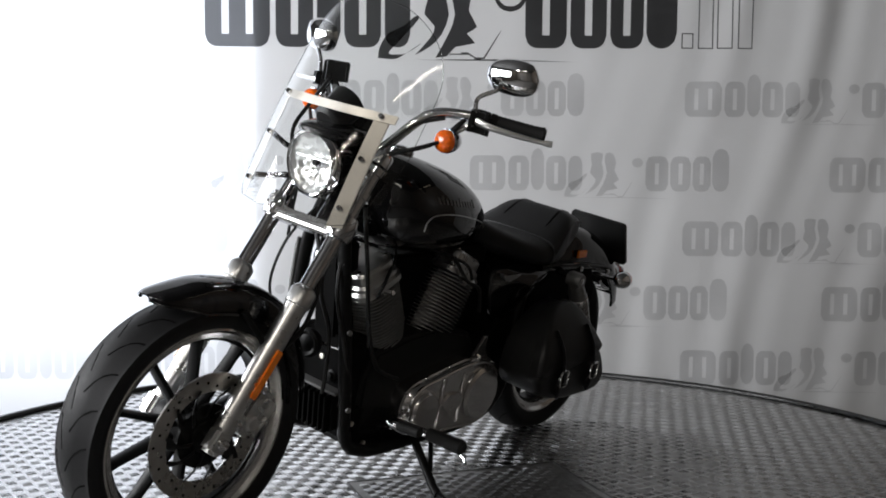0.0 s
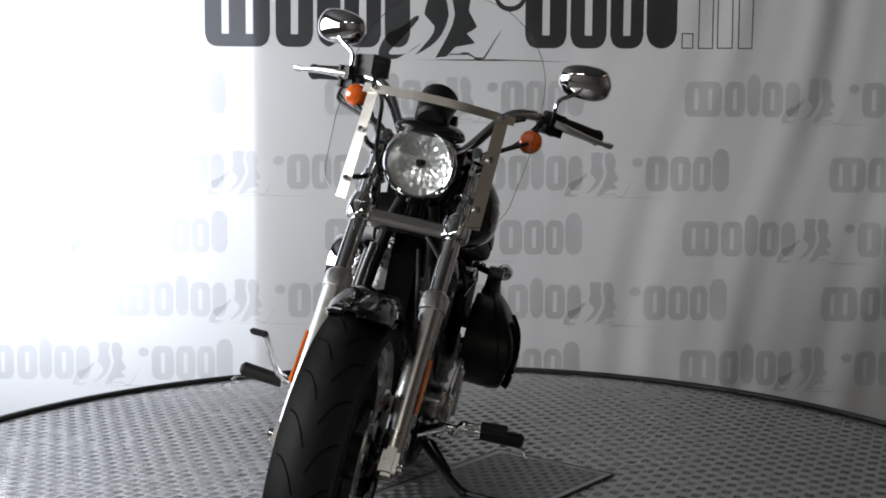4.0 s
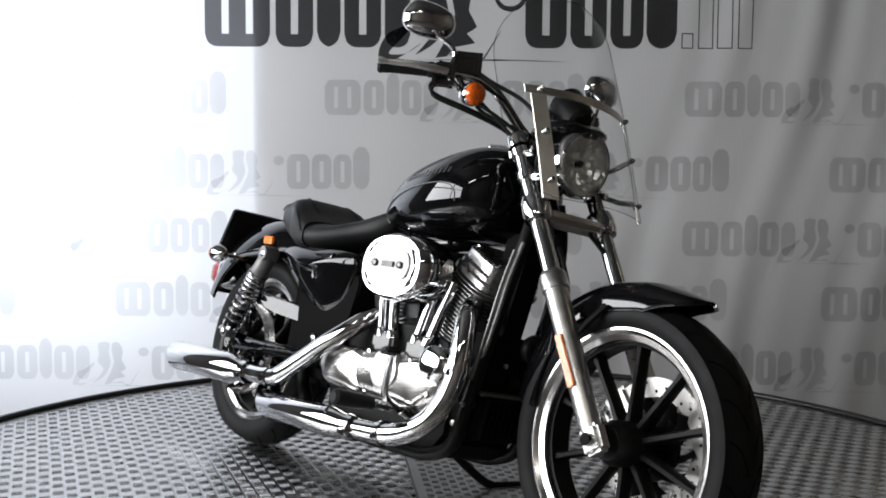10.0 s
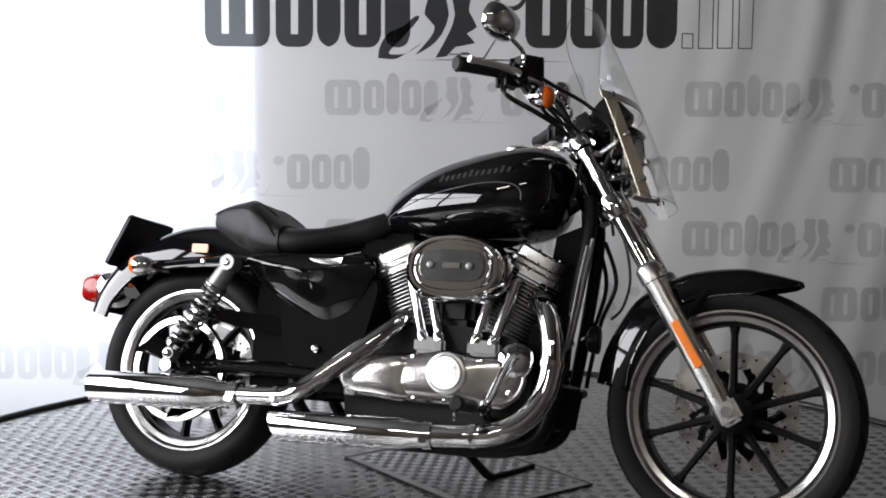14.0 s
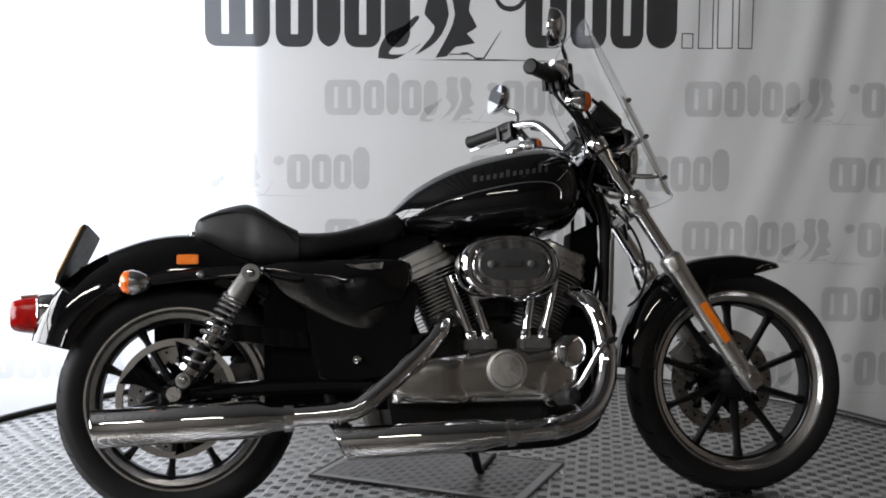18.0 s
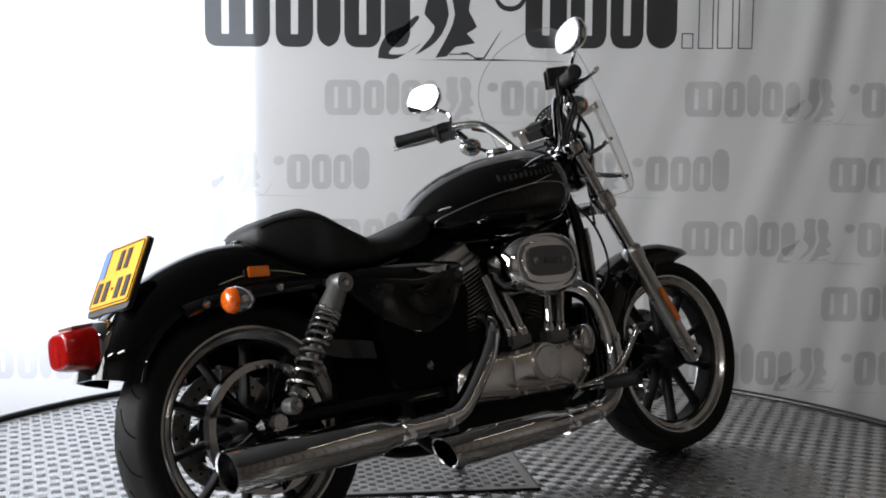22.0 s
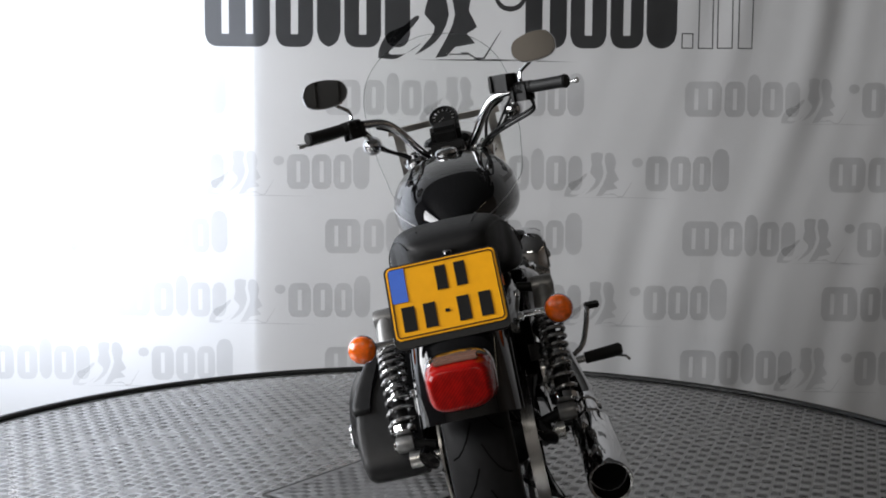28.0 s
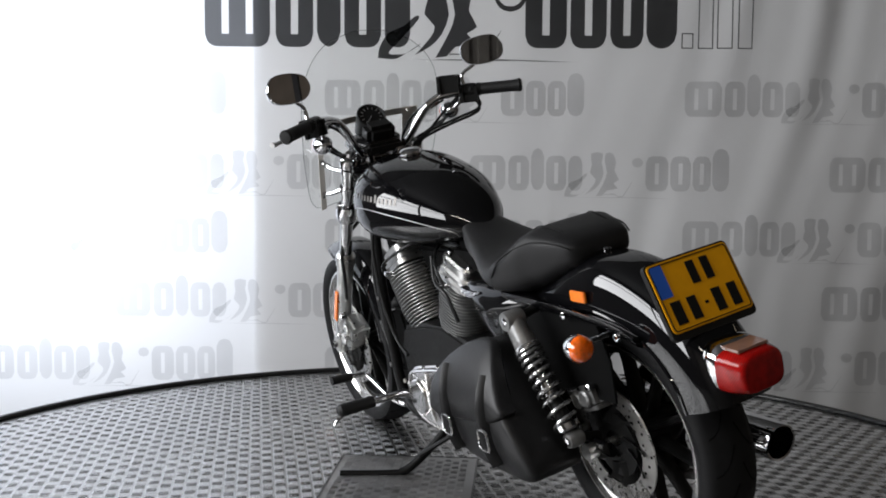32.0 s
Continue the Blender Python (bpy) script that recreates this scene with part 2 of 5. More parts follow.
def oval(cx, cz, a, b, n=32, power=2.0, tilt=0.0):
    out = []
    for k in range(n):
        t = 2 * math.pi * k / n
        c, s = math.cos(t), math.sin(t)
        x, z = a * abs(c) ** (2 / power) * (1 if c >= 0 else -1), b * abs(s) ** (2 / power) * (1 if s >= 0 else -1)
        out.append((cx + x * math.cos(tilt) - z * math.sin(tilt), cz + x * math.sin(tilt) + z * math.cos(tilt)))
    return out


def body(bm, stations, n=28, power=2.4):
    """A rounded body along x: (x, bottom, top, half width, share of the height at which it is widest)."""
    loops = []
    for x, zb, zt, w, share in stations:
        zc = zb + (zt - zb) * share
        lp = []
        for k in range(n):
            t = 2 * math.pi * k / n
            c, s = math.cos(t), math.sin(t)
            y = w * abs(c) ** (2 / power) * (1 if c >= 0 else -1)
            h = (zt - zc) if s >= 0 else (zc - zb)
            lp.append((x, y, zc + h * abs(s) ** (2 / power) * (1 if s >= 0 else -1)))
        loops.append(lp)
    return rings(bm, loops)


def between(stations, k=4):
    """More stations, smoothly, between the given ones."""
    rows = np.array(stations, float)
    out = []
    for i in range(len(rows) - 1):
        a, b, c, d = rows[max(0, i - 1)], rows[i], rows[i + 1], rows[min(len(rows) - 1, i + 2)]
        for j in range(k):
            t = j / k
            out.append(0.5 * (2 * b + (c - a) * t + (2 * a - 5 * b + 4 * c - d) * t * t + (3 * b - a - 3 * c + d) * t ** 3))
    return [tuple(float(v) for v in r) for r in out] + [tuple(rows[-1])]


def mudguard(bm, path, w, drop, thick=0.004, n=14, power=3.0, tip=0.0):
    """A curved sheet over a wheel: (x, z) path of its crown, half width and depth of its sides."""
    P = curve([(x, 0, z) for x, z in path], 5)
    loops, rims = [], ([], [])
    for i, p in enumerate(P):
        t = (P[min(i + 1, len(P) - 1)] - P[max(i - 1, 0)]).normalized()
        out = Vector((-t.z, 0, t.x))
        ww = w[0] + (w[1] - w[0]) * i / (len(P) - 1) if isinstance(w, tuple) else w
        dd = drop[0] + (drop[1] - drop[0]) * i / (len(P) - 1) if isinstance(drop, tuple) else drop
        if tip:
            f = (len(P) - 1 - i) / (len(P) - 1)
            g = min(1.0, f / tip)
            ww, dd = ww * (0.25 + 0.75 * math.sqrt(g * (2 - g))), dd * (0.15 + 0.85 * g)
        outer, inner = [], []
        for k in range(n + 1):
            s = -1 + 2 * k / n
            y = ww * (1 - (1 - abs(s)) ** 1.6) * (1 if s >= 0 else -1)
            d = dd * abs(s) ** power
            outer.append(p + Vector((0, y, 0)) - out * d)
            inner.append(p + Vector((0, y * (1 - thick / ww), 0)) - out * (d * 0.995 + thick))
        loops.append(outer + inner[::-1])
        rims[0].append(outer[0])
        rims[1].append(outer[-1])
    rings(bm, loops)
    for edge in rims:
        tube(bm, edge, 0.0042, 8)
    return bm


def both(build):
    """Calls build(side) for the two sides of the machine: 1 left, -1 right."""
    return [build(1), build(-1)]


# ---- the room ----
W = 2.35          # plane of the hanging cloth


def slab(name, lo, hi, mat, kind="structure", label=""):
    bm = B()
    box(bm, [(a + b) / 2 for a, b in zip(lo, hi)], [b - a for a, b in zip(lo, hi)])
    return tagged(part(name, bm, mat), label, "", "", kind)


slab("floor", (-5.2, -6.2, -0.9), (5.2, 3.5, -0.70), CONCRETE, label="grey concrete workshop floor round the turntable")
bm = B()
box(bm, (0, -1.35, 3.71), (10.4, 9.7, 0.18))
for k in range(52):
    box(bm, (-5.1 + 0.2 * k, -1.65, 3.613), (0.09, 9.0, 0.02))
tagged(part("ceiling", bm, CEILING), "grey ribbed ceiling sheets over the showroom", "", "", "structure")
slab("wall_east", (4.6, -6.2, -0.70), (4.8, 3.5, 3.62), BOARDS, label="brown boarded side wall")
# unseen battens added to give the chrome dark streaks to mirror
bm = B()
for k in range(21):
    box(bm, (4.585, -6.0 + 0.42 * k, 1.46), (0.03, 0.05, 4.3))
tagged(part("unseen_battens", bm, DOORBAR), "unseen dark battens added for contrast in the chrome", "", "", "structure")
slab("wall_south", (-5.0, -6.2, -0.70), (5.0, -6.05, 3.62), CLADDING, label="brown-grey ribbed sheet wall facing the cloth")
bm = B()
for k in range(50):
    box(bm, (-4.9 + 0.2 * k, -6.03, 1.46), (0.10, 0.04, 4.3))
tagged(part("wall_south_ribs", bm, CLADDING), "brown-grey ribbed sheet wall facing the cloth", "", "", "structure")
# side wall with the wide door opening
slab("wall_west", (-4.0, -6.2, -0.70), (-3.8, -3.8, 3.62), WALL, label="grey painted wall beside the wide door opening")
slab("wall_west_end", (-4.0, 1.0, -0.70), (-3.8, 3.5, 3.62), WALL, label="grey painted wall beside the wide door opening")
slab("wall_west_head", (-4.0, -3.8, 3.05), (-3.8, 1.0, 3.62), WALL, label="grey painted wall over the wide door opening")
# posts and rails of the glazed door in that opening
slab("wall_west_sill", (-4.0, -3.8, -0.70), (-3.8, 1.0, 0.72), WALL, label="low grey painted wall under the glazing")
for y, w in ((-3.8, 0.16), (-1.55, 0.12), (0.92, 0.10)):
    slab("door_post", (-3.74, y, 0.72), (-3.66, y + w, 3.05), DOORBAR, label="dark upright post of the glazed side door")
for z, h in ((0.72, 0.06), (2.05, 0.06)):
    slab("door_rail", (-3.65, -3.8, z), (-3.58, 1.0, z + h), DOORBAR, label="dark cross rail of the glazed side door")
# wall behind the cloth with its window opening
slab("wall_north", (-1.15, 3.0, -0.70), (4.6, 3.2, 3.62), INNER, label="plain white wall hidden behind the cloth")
slab("wall_north_end", (-3.8, 3.0, -0.70), (-3.70, 3.2, 3.62), INNER, label="plain white wall hidden behind the cloth")
slab("wall_north_sill", (-3.70, 3.0, -0.70), (-1.15, 3.2, 0.0), INNER, label="low wall under the window behind the cloth")
slab("wall_north_head", (-3.70, 3.0, 2.3), (-1.15, 3.2, 3.62), INNER, label="wall over the window behind the cloth")


def fold(x, z):
    """How far the cloth bulges towards the room."""
    a = max(0.0, min(1.0, (x - 0.2) / 1.2))
    s = x - 0.19 * z + 0.05 * math.sin(2.1 * z + x)
    deep = 0.75 + 0.25 * math.sin(1.9 * z + 2.3 * x)
    d = 0.0080 * a * deep * (math.sin(19 * s) + 0.55 * math.sin(31 * s + 1.3 + 0.5 * math.sin(3 * z)) + 0.6 * math.sin(10 * s + 0.4))
    d += 0.003 * math.sin(5 * x + 0.8 * z) + 0.002 * math.sin(13 * x - 2 * z)
    return 0.009 + 0.028 * a + d


def sheet(bm, x0, x1, z0, z1, lift, step=0.03):
    nx, nz = max(1, math.ceil((x1 - x0) / step)), max(1, math.ceil((z1 - z0) / (step * 3)))
    g = [[bm.verts.new((x0 + (x1 - x0) * i / nx, W - fold(x0 + (x1 - x0) * i / nx, z0 + (z1 - z0) * j / nz) - lift, z0 + (z1 - z0) * j / nz)) for i in range(nx + 1)] for j in range(nz + 1)]
    for j in range(nz):
        for i in range(nx):
            bm.faces.new((g[j][i], g[j][i + 1], g[j + 1][i + 1], g[j + 1][i]))
    return bm


# unseen layer added so the window light steps down at its edge
bm = B()
sheet(bm, -0.95, 4.6, -0.69, 3.58, -0.03, 0.10)
tagged(part("lining", bm, LINING, sharp=180), "unseen white cloth layer added to dim the window light behind the backdrop", "", "", "structure")
bm = B()
sheet(bm, -3.75, 4.6, -0.69, 3.58, 0.0, 0.025)
backdrop = tagged(part("backdrop", bm, CLOTH, sharp=180), "white hanging cloth backdrop with grey printed logos and soft folds", "", "", "structure")


def strip(bm, cols, lift):
    """A printed patch: columns of (x, lowest, highest), joined."""
    rows = [[bm.verts.new((x, W - fold(x, z) - lift, z)) for z in (lo, lo + (hi - lo) / 3, lo + 2 * (hi - lo) / 3, hi)] for x, lo, hi in cols]
    for a, b in zip(rows, rows[1:]):
        for k in range(3):
            bm.faces.new((a[k], b[k], b[k + 1], a[k + 1]))


def block(bm, x0, x1, z0, h, slits, lift):
    """A plain printed block with rounded shoulders and narrow upright slits."""
    c, cap = 0.20 * h, 0.20 * h
    n = slits + 1
    sw = min(0.22 * (x1 - x0) / max(1, slits), 0.115 * h)
    bw = (x1 - x0 - slits * sw) / n

    def inset(x):
        d = min(x - x0, x1 - x)
        return 0.0 if d >= c else c * (1 - math.sqrt(max(0.0, 1 - (1 - d / c) ** 2)))

    x = x0
    for k in range(n):
        m = max(2, math.ceil(bw / 0.012))
        xs = [x + bw * q / m for q in range(m + 1)]
        strip(bm, [(q, z0 + inset(q), z0 + h - inset(q)) for q in xs], lift)
        if k < n - 1:
            xs = (x + bw, x + bw + sw / 2, x + bw + sw)
            strip(bm, [(q, z0, z0 + cap) for q in xs], lift)
            strip(bm, [(q, z0 + h - cap, z0 + h) for q in xs], lift)
        x += bw + sw


def fill(bm, loops, lift, dz):
    """Prints the area inside closed (x, z) outlines, row by row; an outline inside another is a hole."""
    def cuts(z):
        xs = []
        for lp in loops:
            for (xa, za), (xb, zb) in zip(lp, lp[1:] + lp[:1]):
                if (za <= z) != (zb <= z):
                    xs.append(xa + (xb - xa) * (z - za) / (zb - za))
        return sorted(xs)

    lo, hi = min(q[1] for lp in loops for q in lp), max(q[1] for lp in loops for q in lp)
    n = math.ceil((hi - lo) / dz)
    for k in range(n):
        za, zb = lo + (hi - lo) * k / n, lo + (hi - lo) * (k + 1) / n
        mid = cuts((za + zb) / 2)
        ca, cb = cuts(za + 1e-5), cuts(zb - 1e-5)
        if not (len(ca) == len(mid) == len(cb)):
            ca = cb = mid
        for q in range(0, len(mid) - 1, 2):
            m = max(1, math.ceil((mid[q + 1] - mid[q]) / 0.04))
            low = [bm.verts.new((x, W - fold(x, za) - lift, za)) for x in [ca[q] + (ca[q + 1] - ca[q]) * i / m for i in range(m + 1)]]
            top = [bm.verts.new((x, W - fold(x, zb) - lift, zb)) for x in [cb[q] + (cb[q + 1] - cb[q]) * i / m for i in range(m + 1)]]
            for i in range(m):
                bm.faces.new((low[i], low[i + 1], top[i + 1], top[i]))


def smooth(outline, k=3):
    return [(p.x, p.y) for p in curve([(a, b, 0) for a, b in outline + outline[:1]], k)][:-1]


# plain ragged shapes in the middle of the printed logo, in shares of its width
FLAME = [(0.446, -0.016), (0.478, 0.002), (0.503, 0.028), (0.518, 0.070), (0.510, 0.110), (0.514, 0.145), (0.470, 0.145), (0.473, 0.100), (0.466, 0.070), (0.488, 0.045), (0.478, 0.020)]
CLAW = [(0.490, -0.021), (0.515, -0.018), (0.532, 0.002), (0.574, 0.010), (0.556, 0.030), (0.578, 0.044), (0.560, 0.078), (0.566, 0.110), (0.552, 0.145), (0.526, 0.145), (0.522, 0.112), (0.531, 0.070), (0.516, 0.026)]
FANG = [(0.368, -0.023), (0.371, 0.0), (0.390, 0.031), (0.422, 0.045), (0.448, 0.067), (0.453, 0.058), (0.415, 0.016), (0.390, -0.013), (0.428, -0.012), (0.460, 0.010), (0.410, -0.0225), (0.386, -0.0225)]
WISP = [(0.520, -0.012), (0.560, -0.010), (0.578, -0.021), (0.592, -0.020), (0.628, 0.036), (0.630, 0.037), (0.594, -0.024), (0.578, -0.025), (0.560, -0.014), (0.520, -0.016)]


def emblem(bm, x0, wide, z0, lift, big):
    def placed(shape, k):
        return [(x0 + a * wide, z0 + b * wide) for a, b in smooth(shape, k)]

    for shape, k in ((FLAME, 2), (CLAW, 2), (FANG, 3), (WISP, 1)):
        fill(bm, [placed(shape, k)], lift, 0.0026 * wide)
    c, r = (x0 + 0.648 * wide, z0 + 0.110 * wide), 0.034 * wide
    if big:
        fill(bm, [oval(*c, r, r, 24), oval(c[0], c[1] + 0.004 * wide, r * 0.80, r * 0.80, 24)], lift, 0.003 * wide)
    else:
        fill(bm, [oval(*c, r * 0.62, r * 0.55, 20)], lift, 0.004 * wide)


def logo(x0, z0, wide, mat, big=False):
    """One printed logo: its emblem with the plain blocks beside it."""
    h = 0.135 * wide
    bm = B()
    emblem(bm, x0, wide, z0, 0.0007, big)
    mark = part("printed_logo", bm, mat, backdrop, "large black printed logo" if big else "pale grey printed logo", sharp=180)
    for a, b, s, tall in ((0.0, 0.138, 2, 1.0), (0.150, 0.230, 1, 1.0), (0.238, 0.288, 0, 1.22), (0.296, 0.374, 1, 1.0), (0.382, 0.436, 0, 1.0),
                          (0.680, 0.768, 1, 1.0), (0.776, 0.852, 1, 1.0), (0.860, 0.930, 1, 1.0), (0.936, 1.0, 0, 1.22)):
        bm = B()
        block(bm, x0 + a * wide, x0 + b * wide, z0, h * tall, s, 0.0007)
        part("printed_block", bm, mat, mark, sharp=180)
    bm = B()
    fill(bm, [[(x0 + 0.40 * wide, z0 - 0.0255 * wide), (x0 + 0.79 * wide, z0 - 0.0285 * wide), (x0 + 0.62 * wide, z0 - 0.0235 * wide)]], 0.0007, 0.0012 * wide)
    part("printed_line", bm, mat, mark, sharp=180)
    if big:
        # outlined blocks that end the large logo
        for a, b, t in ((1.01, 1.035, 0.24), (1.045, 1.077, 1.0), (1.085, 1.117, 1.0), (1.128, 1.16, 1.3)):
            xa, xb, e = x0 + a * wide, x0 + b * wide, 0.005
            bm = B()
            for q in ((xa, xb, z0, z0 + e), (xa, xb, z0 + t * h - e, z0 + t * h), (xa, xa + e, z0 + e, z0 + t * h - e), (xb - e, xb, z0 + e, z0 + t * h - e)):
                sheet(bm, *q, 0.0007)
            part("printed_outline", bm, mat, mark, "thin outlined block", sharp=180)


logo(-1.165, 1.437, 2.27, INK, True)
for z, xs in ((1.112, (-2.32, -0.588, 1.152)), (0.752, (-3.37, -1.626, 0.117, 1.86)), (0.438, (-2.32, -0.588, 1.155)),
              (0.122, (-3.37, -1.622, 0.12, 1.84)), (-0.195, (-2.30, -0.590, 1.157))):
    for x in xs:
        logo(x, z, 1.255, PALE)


# ---- the turntable ----
R = 1.65


def treads(x_lo, x_hi, y_lo, y_hi, inside, z, pitch=0.034):
    """Five short raised bars in alternate directions, as one array mesh."""
    V, F = [], []
    nx, ny = int((x_hi - x_lo) / pitch), int((y_hi - y_lo) / pitch)
    for i in range(nx):
        for j in range(ny):
            cx, cy = x_lo + (i + 0.5) * pitch, y_lo + (j + 0.5) * pitch
            if not inside(cx, cy):
                continue
            turn = (i + j) % 2
            for k in range(5):
                off = (k - 2) * 0.165 * pitch
                L, w, e = 0.43 * pitch, 0.070 * pitch, 0.050 * pitch
                b = len(V)
                for ll, ww, zz in ((L, w, 0.0), (L - 0.11 * pitch, w - e, 0.035 * pitch)):
                    for sx, sy in ((-1, -1), (1, -1), (1, 1), (-1, 1)):
                        a, c = sx * ll, off + sy * ww
                        V.append((cx + (c if turn else a), cy + (a if turn else c), z + zz))
                F += [(b + 4, b + 5, b + 6, b + 7)] + [(b + q, b + (q + 1) % 4, b + 4 + (q + 1) % 4, b + 4 + q) for q in range(4)]
    me = bpy.data.meshes.new("tread")
    me.from_pydata(V, [], F)
    bm = B()
    bm.from_mesh(me)
    return bm


turntable = tagged(new("turntable"), "round aluminium tread-plate turntable with a black rubber rim", "turntable")
bm = B()
lathe(bm, ((-0.69, R - 0.16), (-0.69, R - 0.12), (-0.08, R - 0.10), (-0.06, R - 0.004), (-0.012, R - 0.004), (0.0, R - 0.012), (0.0, 0.05)), (0, 0, 0), (0, 0, 1), 128)
part("deck", bm, DECK, turntable, "scuffed aluminium tread plate")
tr = part("tread", treads(-R, R, -R, R, lambda x, y: x * x + y * y < (R - 0.045) ** 2, 0.0), TREAD, turntable, sharp=20)
tr["kind"] = "stuff"
tr.matrix_basis = pose(0, 0, 0, 0, 0, -23)
bm = B()
lathe(bm, [(0.006 + 0.012 * math.sin(a), R - 0.002 + 0.012 * math.cos(a)) for a in [2 * math.pi * k / 10 for k in range(10)]], (0, 0, 0), (0, 0, 1), 160, closed=True)
part("rim", bm, EDGE, turntable, "black rubber edge strip")

SHEET = pose(0.022, 0.130, 0.0, 0, 0, 53)
tread_sheet = tagged(new("tread_sheet"), "loose darker tread-plate sheet with black edges on the turntable", "floor plate")
bm = B()
box(bm, (0, 0, 0.0042), (0.40, 0.62, 0.004))
part("plate", bm, TREADMAT, tread_sheet)
part("tread", treads(-0.20, 0.20, -0.31, 0.31, lambda x, y: abs(x) < 0.185 and abs(y) < 0.295, 0.0064, 0.024), TREADMAT, tread_sheet, sharp=20)["kind"] = "stuff"
for c, s in (((0.2, 0, 0.004), (0.005, 0.625, 0.0072)), ((-0.2, 0, 0.004), (0.005, 0.625, 0.0072)), ((0, 0.31, 0.004), (0.395, 0.005, 0.0072)), ((0, -0.31, 0.004), (0.395, 0.005, 0.0072))):
    bm = B()
    box(bm, c, s)
    part("edge_strip", bm, EDGE, tread_sheet, "thin dark edge strip")


# ---- the motorcycle: x forward from the rear axle, y to its left, z up from the ground ----
bike = tagged(new("motorcycle"), "black cruiser motorcycle with chrome exhausts and windscreen on its side stand", "motorcycle")
FX, AZ = 1.466, 0.302          # front axle, height of the axles


def wheel(name, x, r_rim, half, r_tyre, phase):
    hub = B()
    lathe(hub, ((-0.080, 0.016), (-0.076, 0.036), (-0.050, 0.048), (0.050, 0.048), (0.076, 0.036), (0.080, 0.016)), (x, 0, AZ), (0, 1, 0), 24)
    w = part(name, hub, SATIN, bike, "black ten-spoke cast wheel with machined silver rim")
    t = B()
    b = half
    prof = [(-0.72 * b, r_rim - 0.004), (-0.86 * b, r_rim + 0.006), (-1.0 * b, r_rim + 0.42 * (r_tyre - r_rim)), (-0.93 * b, r_rim + 0.70 * (r_tyre - r_rim)), (-0.72 * b, r_tyre - 0.016),
            (-0.40 * b, r_tyre - 0.005), (0, r_tyre)]
    prof = prof + [(-a, r) for a, r in prof[-2::-1]]
    lathe(t, prof, (x, 0, AZ), (0, 1, 0), 72, closed=True)
    tyre = part("tyre", t, RUBBER, w, sharp=60)
    # grooves are near-black strips laid on the tyre, their shade put into colour
    g = B()
    n = 22
    for k in range(n):
        for s in (1, -1):
            a0 = 2 * math.pi * (k + (0.5 if s > 0 else 0)) / n
            pts = []
            for q in range(5):
                yy = s * b * (0.10 + 0.17 * q)
                rr = np.interp(abs(yy) / b, (0, 0.40, 0.72, 0.93), (r_tyre, r_tyre - 0.005, r_tyre - 0.016, r_rim + 0.70 * (r_tyre - r_rim))) - 0.0008
                aa = a0 + 0.10 * q - 0.012 * q * q
                pts.append((x + rr * math.cos(aa), yy, AZ + rr * math.sin(aa)))
            tube(g, pts, 0.0022, 4)
    part("groove_shade", g, DARK, tyre)["kind"] = "stuff"
    m = B()
    lathe(m, ((-0.78 * b, r_rim), (-0.82 * b, r_rim + 0.004), (-0.82 * b, r_rim - 0.002), (-0.68 * b, r_rim - 0.010), (-0.62 * b, r_rim - 0.022), (-0.50 * b, r_rim - 0.026), (0.50 * b, r_rim - 0.026), (0.62 * b, r_rim - 0.022),
              (0.68 * b, r_rim - 0.010), (0.82 * b, r_rim - 0.002), (0.82 * b, r_rim + 0.004), (0.78 * b, r_rim)), (x, 0, AZ), (0, 1, 0), 72, closed=True)
    part("rim", m, ALU, w, "machined silver rim", sharp=30)
    m = B()
    lathe(m, ((-0.42 * b, r_rim - 0.024), (-0.40 * b, r_rim - 0.032), (0.40 * b, r_rim - 0.032), (0.42 * b, r_rim - 0.024)), (x, 0, AZ), (0, 1, 0), 60, closed=True)
    part("rim_barrel", m, SATIN, w, "black inner rim")
    for k in range(10):
        a = phase + 2 * math.pi * k / 10
        d, s = Vector((math.cos(a), 0, math.sin(a))), Vector((-math.sin(a), 0, math.cos(a)))
        c = Vector((x, 0, AZ))
        m = B()
        loops = []
        for rr, hw, hy in ((0.03, 0.011, 0.022), (0.09, 0.009, 0.018), (r_rim - 0.055, 0.008, 0.016), (r_rim - 0.026, 0.013, 0.018)):
            loops.append([c + d * rr + s * hw * sx + Vector((0, hy * sy, 0)) for sx, sy in ((-1, -0.5), (-0.5, -1), (0.5, -1), (1, -0.5), (1, 0.5), (0.5, 1), (-0.5, 1), (-1, 0.5))])
        rings(m, loops)
        part("spoke", m, SATIN, w)
    return w


